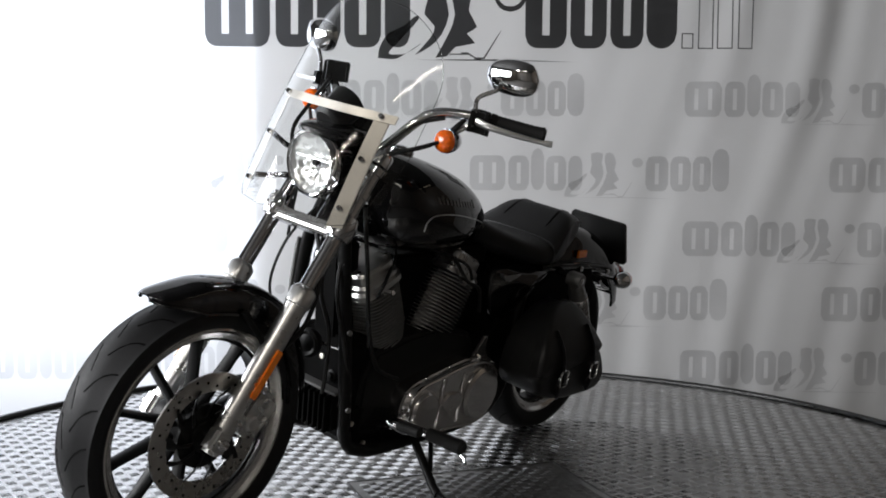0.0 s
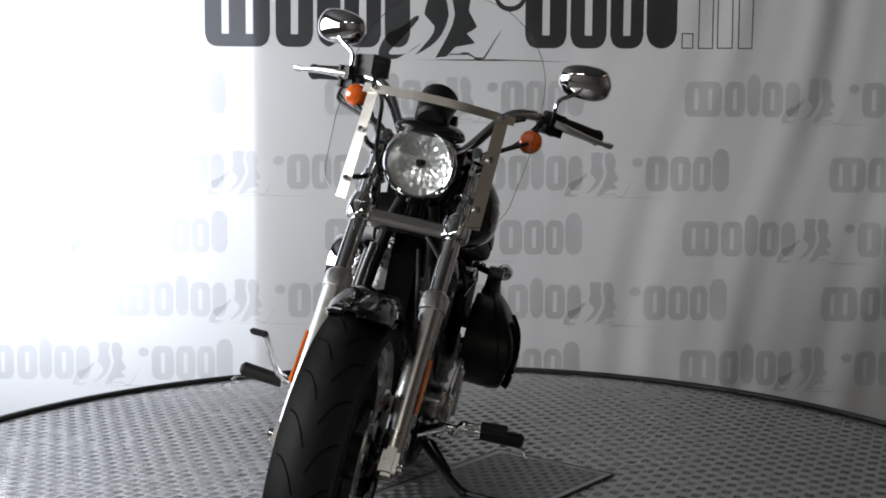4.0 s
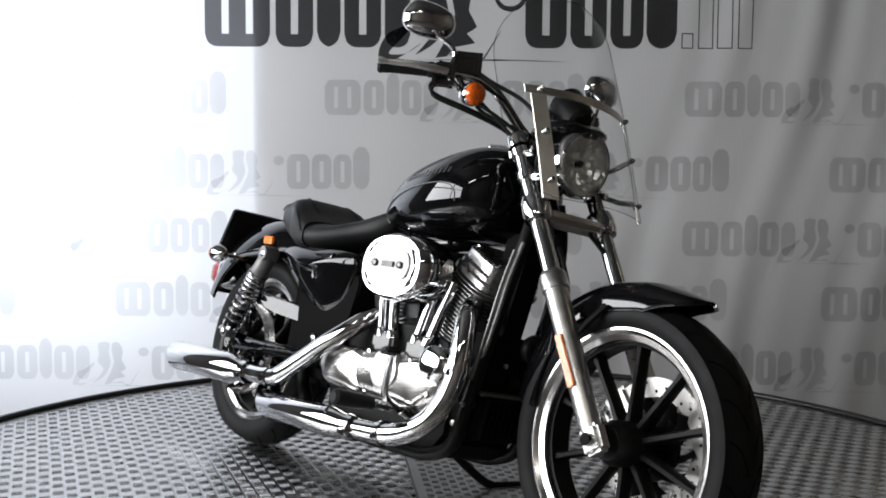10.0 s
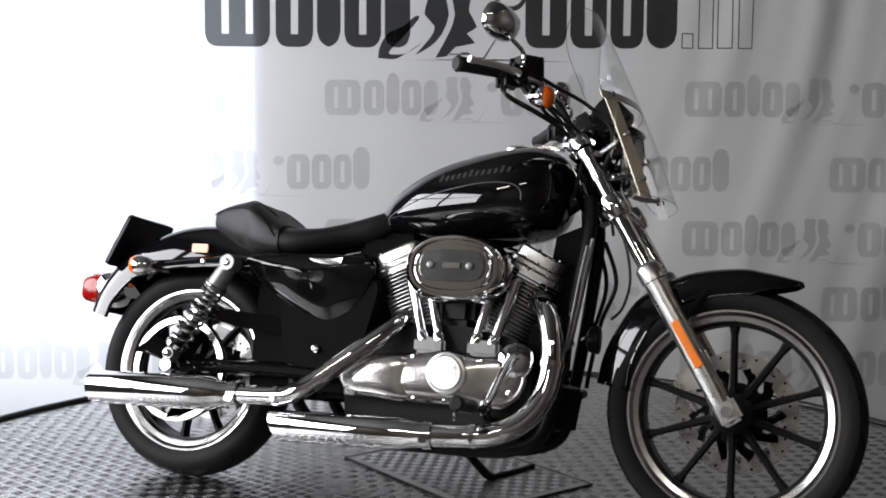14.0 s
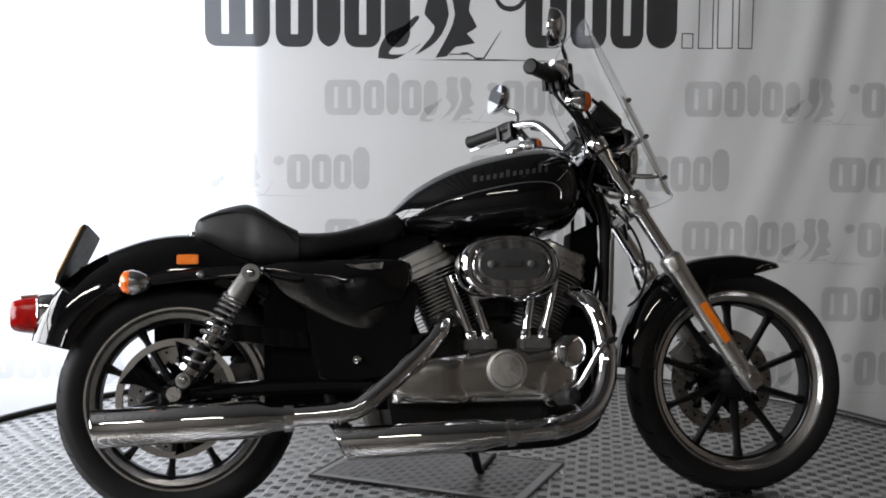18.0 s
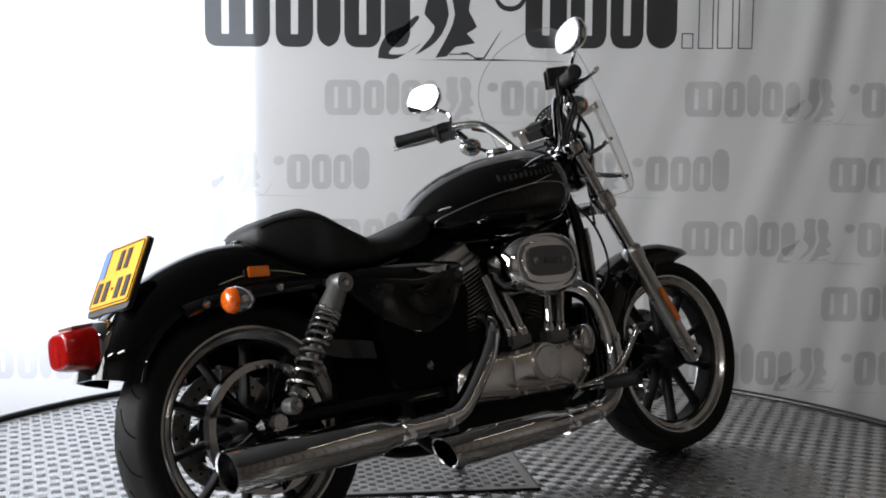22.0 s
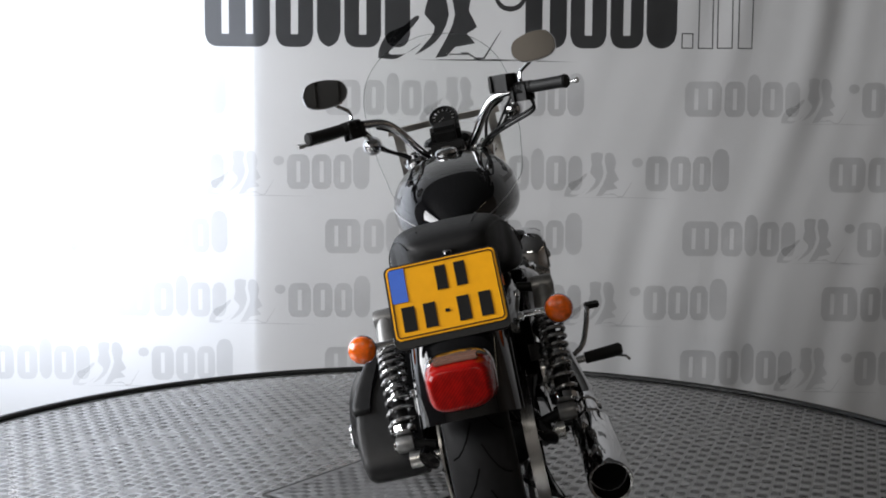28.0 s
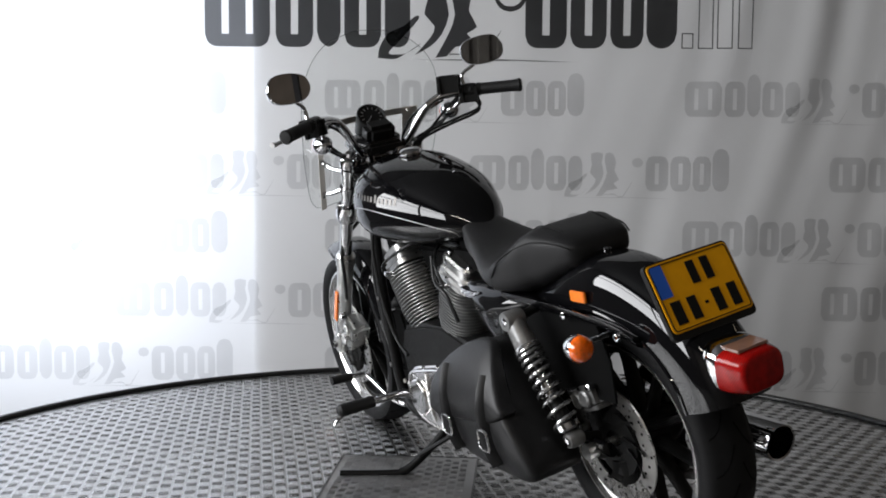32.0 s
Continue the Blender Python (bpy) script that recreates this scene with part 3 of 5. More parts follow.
def brake_disc(w, x, y, r, side):
    m = B()
    lathe(m, ((-0.0022, r), (0.0022, r), (0.0022, r - 0.042), (-0.0022, r - 0.042)), (x, y, AZ), (0, 1, 0), 56, closed=True)
    disc = part("brake_disc", m, DISC, w, "drilled steel brake disc")
    for k in range(5):
        a = 2 * math.pi * k / 5 + 0.3
        for q in (0, 1):
            a1 = a + 0.55 * q
            m = B()
            pts = [(x + rr * math.cos(a1 + 0.5 * (rr - 0.05) / 0.06), y - side * 0.004, AZ + rr * math.sin(a1 + 0.5 * (rr - 0.05) / 0.06)) for rr in (0.045, 0.07, 0.09, r - 0.036)]
            tube(m, pts, [0.022, 0.016, 0.014, 0.019], 8, 0.16)
            part("carrier_arm", m, SATIN, w)
    m = B()
    lathe(m, ((-0.004, 0.074), (0.004, 0.074), (0.004, 0.03), (-0.004, 0.03)), (x, y - side * 0.004, AZ), (0, 1, 0), 28, closed=True)
    part("carrier", m, SATIN, w, "dark disc carrier")
    # drilled holes shown by near-black pegs, the disc itself is uncut
    m = B()
    for k in range(30):
        a = 2 * math.pi * k / 30
        rr = r - 0.010 - 0.010 * (k % 3)
        lathe(m, ((-0.0030, 0.0035), (0.0030, 0.0035)), (x + rr * math.cos(a), y, AZ + rr * math.sin(a)), (0, 1, 0), 8)
    part("hole_shade", m, DARK, w)["kind"] = "stuff"


fw = wheel("front_wheel", FX, 0.236, 0.065, 0.298, 0.33)
brake_disc(fw, FX, 0.072, 0.146, 1)
rw = wheel("rear_wheel", 0.0, 0.219, 0.064, 0.293, 0.20)
brake_disc(rw, 0.0, 0.085, 0.135, 1)

# belt pulley on the right of the rear wheel
m = B()
lathe(m, ((-0.105, 0.142), (-0.080, 0.142), (-0.080, 0.126), (-0.105, 0.126)), (0, 0, AZ), (0, 1, 0), 56, closed=True)
pulley = part("belt_pulley", m, ALU, rw, "polished belt pulley ring")
for k in range(5):
    a = 2 * math.pi * k / 5
    m = B()
    tube(m, [(rr * math.cos(a), -0.092, AZ + rr * math.sin(a)) for rr in (0.03, 0.06, 0.095, 0.127)], [0.020, 0.022, 0.036, 0.060], 12, 0.14)
    part("pulley_spoke", m, PAINT, rw)

# near-black panel added between tyre and brake disc to darken the wheel's inside
m = B()
prism(m, smooth([(-0.070, 0.408), (0.06, 0.400), (0.27, 0.395), (0.29, 0.48), (0.28, 0.585), (0.05, 0.600), (-0.040, 0.575), (-0.072, 0.50)], 1), 0.0675, 0.0725, 0.001)
part("wheel_dark_panel", m, DARK, bike, "near-black panel that darkens the inside of the rear wheel")

# axles
m = B()
lathe(m, ((-0.142, 0.006), (-0.142, 0.013), (-0.128, 0.014), (-0.128, 0.011), (0.128, 0.011), (0.128, 0.014), (0.140, 0.013), (0.140, 0.006)), (FX, 0, AZ), (0, 1, 0), 20)
part("front_axle", m, CHROME, bike, "chrome axle")
m = B()
lathe(m, ((-0.160, 0.008), (-0.160, 0.017), (-0.140, 0.017), (-0.140, 0.012), (0.140, 0.012), (0.140, 0.017), (0.165, 0.017), (0.165, 0.008)), (0, 0, AZ), (0, 1, 0), 20)
part("rear_axle", m, CAST, bike, "steel axle with large nut")
rw.matrix_basis = pose(0.004, 0, -0.008)

# ---- fork ----
FD = Vector((-0.517, 0, 0.856)).normalized()       # up along the fork


def fork(s):
    c = Vector((1.477, s * 0.108, AZ - 0.030))
    def at(d):
        return c + FD * d
    m = B()
    tube(m, [at(0.40), at(0.735)], 0.0195, 20)
    part("fork_tube", m, CHROME, bike, "chrome fork tube")
    m = B()
    lathe(m, ((0.0, 0.012), (0.012, 0.022), (0.05, 0.0235), (0.08, 0.0245), (0.30, 0.0255), (0.37, 0.0265), (0.372, 0.030), (0.405, 0.031), (0.412, 0.027), (0.418, 0.021)), c, FD, 24)
    slider = part("fork_slider", m, CAST, bike, "satin aluminium fork slider")
    m = B()
    box(m, (FX, s * 0.112, AZ), (0.052, 0.036, 0.060), Matrix.Rotation(radians(-32), 4, "Y"), 0.008)
    part("axle_clamp", m, CAST, slider)
    m = B()
    box(m, at(0.205) + Vector((0, s * 0.028, 0)), (0.020, 0.006, 0.120), Matrix.Rotation(radians(-32), 4, "Y"), 0.002)
    part("reflector", m, REFLEX, slider, "long amber side reflector")
    m = B()
    lathe(m, ((0.545, 0.021), (0.548, 0.030), (0.562, 0.034), (0.590, 0.034), (0.604, 0.030), (0.608, 0.021)), c, FD, 24)
    part("lower_clamp", m, CHROME, bike, "chrome fork clamp")
    for d in (0.655, 0.72):
        m = B()
        lathe(m, ((d, 0.020), (d, 0.0245), (d + 0.016, 0.0245), (d + 0.016, 0.020)), c, FD, 20)
        box(m, c + FD * (d + 0.008) + Vector((0.03, s * 0.004, 0)), (0.03, 0.014, 0.014), None, 0.003)
        part("screen_clamp", m, CHROME, bike, "chrome screen clamp")
    m = B()
    lathe(m, ((0.742, 0.022), (0.744, 0.027), (0.768, 0.028), (0.776, 0.024), (0.778, 0.012), (0.790, 0.010)), c, FD, 24)
    part("fork_cap", m, CHROME, bike, "chrome fork cap")


both(fork)
m = B()
box(m, (1.192, 0, 0.752), (0.042, 0.19, 0.034), Matrix.Rotation(radians(-32), 4, "Y"), 0.010)
part("lower_yoke", m, ALU, bike, "polished lower fork yoke")
m = B()
box(m, (1.085, 0, 0.905), (0.062, 0.235, 0.028), Matrix.Rotation(radians(-32), 4, "Y"), 0.010)
part("upper_yoke", m, CHROME, bike, "chrome upper fork yoke")
m = B()
tube(m, [Vector((1.125, 0, 0.735)), Vector((1.045, 0, 0.88))], 0.030, 18)
part("steering_head", m, PAINT, bike)

# ---- front mudguard ----
m = B()
mudguard(m, ((1.140, 0.345), (1.154, 0.415), (1.187, 0.489), (1.240, 0.563), (1.345, 0.620), (1.465, 0.638), (1.535, 0.630), (1.612, 0.613)), (0.064, 0.064), (0.085, 0.055), 0.003, tip=0.2)
guard = part("front_mudguard", m, PAINT, bike, "gloss black front mudguard")


def stay(s):
    m = B()
    tube(m, [(1.40, s * 0.068, 0.575), (1.37, s * 0.088, 0.53), (1.355, s * 0.10, 0.50)], 0.008, 8)
    part("mudguard_stay", m, SATIN, guard)


both(stay)

# ---- headlamp ----
HX, HZ = 1.205, 0.892
AX = Vector((1, 0, -0.08)).normalized()
m = B()
lathe(m, ((-0.125, 0.01), (-0.12, 0.035), (-0.10, 0.058), (-0.06, 0.074), (-0.025, 0.079), (-0.025, 0.070), (-0.05, 0.066)), (HX, 0, HZ), AX, 36)
lamp = part("headlamp", m, PAINT, bike, "round headlamp in a black bowl")
m = B()
lathe(m, ((-0.027, 0.076), (-0.020, 0.083), (-0.006, 0.082), (0.002, 0.075), (0.0, 0.071), (-0.012, 0.071)), (HX, 0, HZ), AX, 48, closed=True)
part("trim_ring", m, CHROME, lamp, "chrome trim ring")
m = B()
e1, e2 = Vector((0, 1, 0)), AX.cross(Vector((0, 1, 0)))
rnd = random.Random(5)
lamp_rings = []
for d, r in ((-0.040, 0.008), (-0.039, 0.017), (-0.037, 0.025), (-0.034, 0.033), (-0.030, 0.041), (-0.026, 0.049), (-0.021, 0.057), (-0.016, 0.064), (-0.011, 0.071)):
    ring = []
    for k in range(44):
        a = 2 * math.pi * k / 44
        y, z = r * math.cos(a), -r * math.sin(a)
        # upright flutes above the middle, broken facets below
        dent = 0.0030 * math.sin(2 * math.pi * y / 0.0145) + rnd.uniform(-0.0012, 0.0012) if z > 0.008 else rnd.uniform(-0.0034, 0.0034)
        ring.append(Vector((HX, 0, HZ)) + AX * (d + dent) + y * e1 - z * e2)
    lamp_rings.append(ring)
rings(m, lamp_rings, cap=False)
part("reflector_bowl", m, REFLECTOR, lamp, "faceted silver reflector", sharp=3)
m = B()
lathe(m, ((-0.038, 0.004), (-0.020, 0.0075), (-0.016, 0.0075), (-0.015, 0.002)), (HX, 0, HZ), AX, 16)
part("bulb_cap", m, SATIN, lamp)
m = B()
lathe(m, ((-0.038, 0.011), (-0.026, 0.012), (-0.026, 0.0095), (-0.036, 0.009)), (HX, 0, HZ), AX, 20, closed=True)
part("bulb_ring", m, CHROME, lamp, "chrome bulb ring")
m = B()
box(m, (HX - 0.014, 0, HZ + 0.011), (0.003, 0.122, 0.002), None, 0.0007)
part("reflector_step", m, REFLECTOR, lamp, "bright step across the reflector")
m = B()
lathe(m, ((-0.004, 0.071), (0.002, 0.062), (0.008, 0.04), (0.011, 0.015), (0.0112, 0.002)), (HX, 0, HZ), AX, 40)
part("lens", m, LAMPGLASS, lamp, "clear glass lens")
m = B()
body(m, between([(1.055, 0.950, 0.968, 0.05, 0.4), (1.09, 0.948, 0.988, 0.074, 0.4), (1.15, 0.946, 0.994, 0.080, 0.35), (1.195, 0.955, 0.986, 0.064, 0.35), (1.218, 0.964, 0.972, 0.03, 0.5)], 3), 20)
part("lamp_visor", m, PAINT, lamp, "black lamp bracket")

# ---- speedometer ----
SA = Vector((-0.78, 0, 0.62))
m = B()
lathe(m, ((-0.078, 0.030), (-0.070, 0.038), (-0.03, 0.042), (0.0, 0.045), (0.006, 0.0445), (0.007, 0.041), (0.002, 0.038)), (1.110, 0, 1.036), SA, 32)
speedo = part("speedometer", m, PLASTIC, bike, "round speedometer in a black housing")
m = B()
lathe(m, ((0.0, 0.038), (0.0025, 0.037), (0.003, 0.001)), (1.110, 0, 1.036), SA, 32)
part("dial", m, INKBLACK, speedo, "black dial")
m = B()
up = Vector((0.62, 0, 0.78))
for k in range(11):
    a = radians(-130 + 26 * k)
    dd = Vector((0, -math.sin(a), 0)) + up * math.cos(a)
    tube(m, [Vector((1.110, 0, 1.036)) + SA * 0.0042 + dd * q for q in (0.026, 0.033)], 0.0012, 4)
tube(m, [Vector((1.110, 0, 1.036)) + SA * 0.0046, Vector((1.110, 0, 1.036)) + SA * 0.0046 + (Vector((0, 0.7, 0)) - up * 0.7) * 0.03], 0.001, 4)
part("dial_mark", m, DECAL, speedo, "white dial marks")["kind"] = "stuff"
m = B()
box(m, (1.082, 0, 0.978), (0.060, 0.092, 0.090), Matrix.Rotation(radians(-30), 4, "Y"), 0.014)
box(m, (1.062, 0, 0.945), (0.06, 0.12, 0.03), None, 0.01)
part("bracket", m, PLASTIC, speedo, "black riser cover")

# ---- windscreen ----
SB, ST = Vector((1.308, 0, 0.79)), Vector((1.082, 0, 1.290))


def screen_at(u, v, lift=0.0):
    c = SB.lerp(ST, v) + Vector((0.010 * math.sin(math.pi * v), 0, 0))
    back = Vector((-0.105, 0, -0.01)) * u * u
    n = Vector((0.91, 0, 0.41))
    return c + back + Vector((0, 0.225 * u, 0)) + n * lift


def screen_edge(v):
    """Half width of the screen at a height, as a share."""
    lo, hi = min(1.0, v / 0.14), min(1.0, (1 - v) / 0.42)
    e = (0.72 + 0.28 * math.sqrt(max(0, 1 - (1 - lo) ** 2))) * (math.sqrt(max(0.0, 1 - (1 - hi) ** 2.3)) * 0.94 + 0.06)
    return e * (0.90 + 0.10 * min(1.0, v / 0.35))


m = B()
loops = []
for j in range(25):
    v = j / 24
    e = screen_edge(v)
    front = [screen_at(e * (-1 + 2 * i / 20), v, 0.0007) for i in range(21)]
    rear = [screen_at(e * (1 - 2 * i / 20), v, -0.0007) for i in range(21)]
    loops.append(front + rear)
rings(m, loops)
screen = part("windscreen", m, SCREEN, bike, "clear curved windscreen")
screen.visible_shadow = False
m = B()
rim = [screen_at(screen_edge(j / 40), j / 40) for j in range(41)]
rim += [screen_at(screen_edge(1.0) * (1 - 2 * i / 6), 1.0) for i in range(1, 6)]
rim += [screen_at(-screen_edge(1 - j / 40), 1 - j / 40) for j in range(41)]
rim += [screen_at(screen_edge(0.0) * (-1 + 2 * i / 12), 0.0) for i in range(1, 13)]
tube(m, rim, 0.0010, 6)
edge_bead = part("cut_edge", m, SCREENEDGE, screen, "polished cut edge of the clear screen")
edge_bead.visible_shadow = False
m = B()
loops = []
for i in range(25):
    u = (-1 + 2 * i / 24) * 0.78
    loops.append([screen_at(u, v, l) for v, l in ((0.475, -0.0025), (0.512, -0.0025), (0.512, -0.0055), (0.475, -0.0055))])
rings(m, loops)
part("top_strap", m, STEEL, screen, "bare steel cross strap")


def side_strap(s):
    m = B()
    loops = [[screen_at(s * 0.66, v, l) + Vector((-s * dy * 0.85, dy, 0)) for dy, l in ((-0.0135, -0.006), (0.0135, -0.006), (0.0135, -0.009), (-0.0135, -0.009))] for v in [0.0 + 0.51 * k / 12 for k in range(13)]]
    rings(m, loops)
    st = part("side_strap", m, STEEL, screen, "bare steel upright strap")
    for v in (0.08, 0.30, 0.495):
        m = B()
        lathe(m, ((-0.012, 0.004), (0.004, 0.007), (0.008, 0.005)), screen_at(s * 0.66, v), (0.91, 0, 0.41), 10)
        part("bolt", m, CHROME, st)
    for v, z in ((0.10, 0.795), (0.30, 0.855)):
        m = B()
        a = screen_at(s * 0.66, v, -0.01)
        b = Vector((1.477, s * 0.108, AZ - 0.03)) + FD * (0.663 if v < 0.2 else 0.728) + Vector((0.03, s * 0.004, 0))
        tube(m, [a, a.lerp(b, 0.5) + Vector((0, s * 0.004, -0.004)), b], 0.007, 8)
        part("bracket_arm", m, CHROME, st)


both(side_strap)

# ---- handlebar ----
m = B()
half = [(1.082, 0.0, 0.928), (1.075, 0.055, 0.930), (1.055, 0.085, 0.955), (1.015, 0.130, 1.022), (0.990, 0.165, 1.052), (0.955, 0.215, 1.060), (0.905, 0.285, 1.058), (0.846, 0.360, 1.050)]
bar = curve([(x, -y, z) for x, y, z in half[:0:-1]] + half, 5)
tube(m, bar, 0.0125, 12)
part("handlebar", m, CHROME, bike, "chrome handlebar")
for s in (1, -1):
    m = B()
    tube(m, [(1.088, s * 0.042, 0.895), (1.082, s * 0.042, 0.928)], 0.020, 14)
    box(m, (1.082, s * 0.042, 0.934), (0.044, 0.034, 0.030), None, 0.006)
    part("riser", m, CHROME, bike, "chrome handlebar riser")


def controls(s):
    gd = Vector((0.835 - 0.905, s * (0.375 - 0.285), -0.010)).normalized()
    g0 = Vector((0.918, s * 0.268, 1.058))
    m = B()
    prof = [(0.0, 0.015), (0.002, 0.019), (0.012, 0.019)]
    for k in range(9):
        prof += [(0.016 + 0.011 * k, 0.0165), (0.020 + 0.011 * k, 0.0178)]
    prof += [(0.118, 0.018), (0.128, 0.020), (0.134, 0.016), (0.135, 0.004)]
    lathe(m, prof, g0, gd, 20)
    part("grip", m, GRIP, bike, "black rubber grip")
    m = B()
    rot = gd.to_track_quat("X", "Z").to_matrix().to_4x4()
    lathe(m, ((-0.047, 0.013), (-0.045, 0.0185), (-0.024, 0.0205), (-0.023, 0.0195), (-0.021, 0.0205), (-0.003, 0.0195), (0.0, 0.015)), g0, gd, 22)
    box(m, g0 - gd * 0.024 + Vector((-0.002, 0, -0.014)), (0.034, 0.026, 0.026), rot, 0.009)
    sw = part("switch_housing", m, PLASTIC, bike, "black switch housing")
    for q in (-0.012, 0.008):
        m = B()
        box(m, g0 + gd * (-0.028 + q) + Vector((-0.020, 0, 0.004)), (0.008, 0.008, 0.008), rot, 0.002)
        part("button", m, SATIN, sw)
    # lever
    m = B()
    p0 = g0 - gd * 0.01 + Vector((0.032, 0, -0.006))
    drop, fwd = (-0.005, 0.0) if s > 0 else (0.006, 0.024)
    pts = curve([p0, p0 + gd * 0.04 + Vector((0.018, 0, drop * 0.5)), p0 + gd * 0.10 + Vector((0.018 + fwd * 0.6, 0, drop)), p0 + gd * 0.155 + Vector((0.012 + fwd, 0, drop)), p0 + gd * 0.186 + Vector((0.010 + fwd * 1.2, 0, drop + 0.002))], 4)
    tube(m, pts, [0.011 - 0.0045 * min(1, k / (len(pts) - 4)) + (0.0025 if k > len(pts) - 4 else 0) for k in range(len(pts))], 10, 0.75)
    part("lever", m, LEVER, bike, "polished lever")
    m = B()
    box(m, g0 - gd * 0.014 + Vector((0.024, 0, 0.0)), (0.026, 0.020, 0.020), rot, 0.007)
    part("lever_perch", m, PLASTIC, bike)
    if s < 0:
        m = B()
        box(m, Vector((0.957, s * 0.202, 1.086)), (0.048, 0.042, 0.032), rot, 0.008)
        box(m, Vector((0.957, s * 0.202, 1.106)), (0.052, 0.046, 0.008), rot, 0.003)
        part("brake_reservoir", m, PLASTIC, bike, "black brake fluid reservoir")
    # mirror
    c = Vector((0.912, s * 0.306, 1.168))
    n = Vector((-0.98, -0.13 if s > 0 else 0.30, 0.15)).normalized()
    u = Vector((0, 0, 1)).cross(n).normalized()
    w = n.cross(u)
    outline = [(-0.064, 0.004), (-0.060, -0.022), (-0.040, -0.037), (0.0, -0.042), (0.040, -0.036), (0.062, -0.014), (0.062, 0.012), (0.046, 0.030), (0.0, 0.040), (-0.045, 0.034)]
    outline = [(p.x, p.y) for p in curve([(a, b, 0) for a, b in outline + outline[:1]], 3)][:-1]
    flip = s
    m = B()
    loops = [[c + u * (a * k * flip) + w * (b * k) - n * d for a, b in outline] for k, d in ((1.0, -0.004), (1.03, 0.0), (1.0, 0.012), (0.86, 0.024), (0.55, 0.033), (0.1, 0.036))]
    rings(m, loops)
    mir = part("mirror", m, CHROME, bike, "chrome-backed oval mirror")
    m = B()
    rings(m, [[c + u * (a * 0.95 * flip) + w * (b * 0.95) + n * d for a, b in outline] for d in (0.003, 0.0055)])
    part("mirror_glass", m, MIRROR, mir, "mirror glass")
    m = B()
    b0 = g0 - gd * 0.018 + Vector((0.03, 0, 0.012))
    tube(m, curve([b0, b0 + Vector((0.004, s * 0.002, 0.035)), c - n * 0.03 + Vector((0.0, -s * 0.02, -0.03)), c - n * 0.03], 5), 0.0055, 8)
    part("mirror_stem", m, CHROME, mir)
    # front indicator
    signal(Vector((1.012 if s < 0 else 0.998, s * 0.214, 1.010 if s < 0 else 0.996)), Vector((1, 0, -0.03)), [Vector((0.99, s * 0.212, 1.0)), Vector((0.965, s * 0.216, 1.02)), g0 - gd * 0.03 + Vector((0.01, 0, -0.015))])
    # cables
    q0 = g0 - gd * 0.05 + Vector((0.01, 0, -0.012))
    for k, tgt in enumerate((Vector((1.10, s * 0.06, 0.86)), Vector((1.06, s * 0.05, 0.80)))):
        m = B()
        mid = Vector((1.03, s * (0.20 - 0.04 * k), 0.985 - 0.02 * k))
        tube(m, curve([q0 + Vector((0.006 * k, 0, 0)), q0.lerp(mid, 0.6) + Vector((0, 0, -0.012)), mid, Vector((1.09, s * 0.11, 0.93)), tgt], 5), 0.0048, 8)
        part("cable", m, PLASTIC, bike, "black control cable")
    if s < 0:
        # throttle cables that hang below the bar, and the brake hose round the headlamp
        for dx, dz in ((0.0, 0.0), (0.009, -0.010)):
            m = B()
            tube(m, curve([(0.922 + dx, -0.262, 1.040), (0.920 + dx, -0.274, 1.016 + dz), (0.938 + dx, -0.264, 0.998 + dz), (0.985 + dx, -0.205, 0.980 + dz), (1.035 + dx, -0.135, 0.955 + dz), (1.075 + dx, -0.080, 0.905)], 5), 0.0042, 8)
            part("cable", m, PLASTIC, bike, "black throttle cable")
        m = B()
        tube(m, curve([(0.972, -0.196, 1.078), (1.02, -0.175, 1.050), (1.10, -0.135, 1.010), (1.160, -0.118, 0.950), (1.150, -0.108, 0.880), (1.125, -0.085, 0.830)], 5), 0.0050, 8)
        part("cable", m, PLASTIC, bike, "black brake hose")


def signal(c, n, stem):
    """A round indicator: chrome bullet behind, amber lens in front, on a stem."""
    n = n.normalized()
    m = B()
    lathe(m, ((-0.046, 0.002), (-0.044, 0.010), (-0.034, 0.020), (-0.016, 0.027), (-0.002, 0.029), (0.002, 0.028), (0.002, 0.02)), c, n, 28)
    ob = part("indicator", m, CHROME, bike, "round amber indicator with chrome bullet housing")
    m = B()
    lathe(m, ((0.0, 0.0275), (0.006, 0.0275), (0.016, 0.024), (0.022, 0.016), (0.024, 0.004)), c, n, 28)
    part("lens", m, AMBER, ob, "amber lens")
    m = B()
    tube(m, curve(stem, 4), 0.007, 10)
    part("stem", m, CHROME, ob)


both(controls)

# the front end stands turned a little to the right about the steering axis
pivot = Vector((1.045, 0, 0.88))
STEER = Matrix.Translation(pivot) @ Matrix.Rotation(radians(-2.0), 4, FD) @ Matrix.Translation(-pivot)
for ob in list(bike.children):
    if ob.name.split(".")[0] not in ("rear_wheel", "rear_axle", "steering_head", "windscreen", "handlebar", "riser", "grip", "switch_housing", "lever", "lever_perch", "brake_reservoir", "mirror", "indicator", "cable"):
        ob.matrix_basis = STEER
fw.matrix_basis = STEER @ pose(-0.002, 0, -0.004)
for s in (1, -1):
    signal(Vector((-0.095, s * 0.197, 0.562)), Vector((-1, 0, 0.02)), [Vector((-0.075, s * 0.19, 0.560)), Vector((-0.070, s * 0.15, 0.560)), Vector((-0.065, s * 0.105, 0.560))])

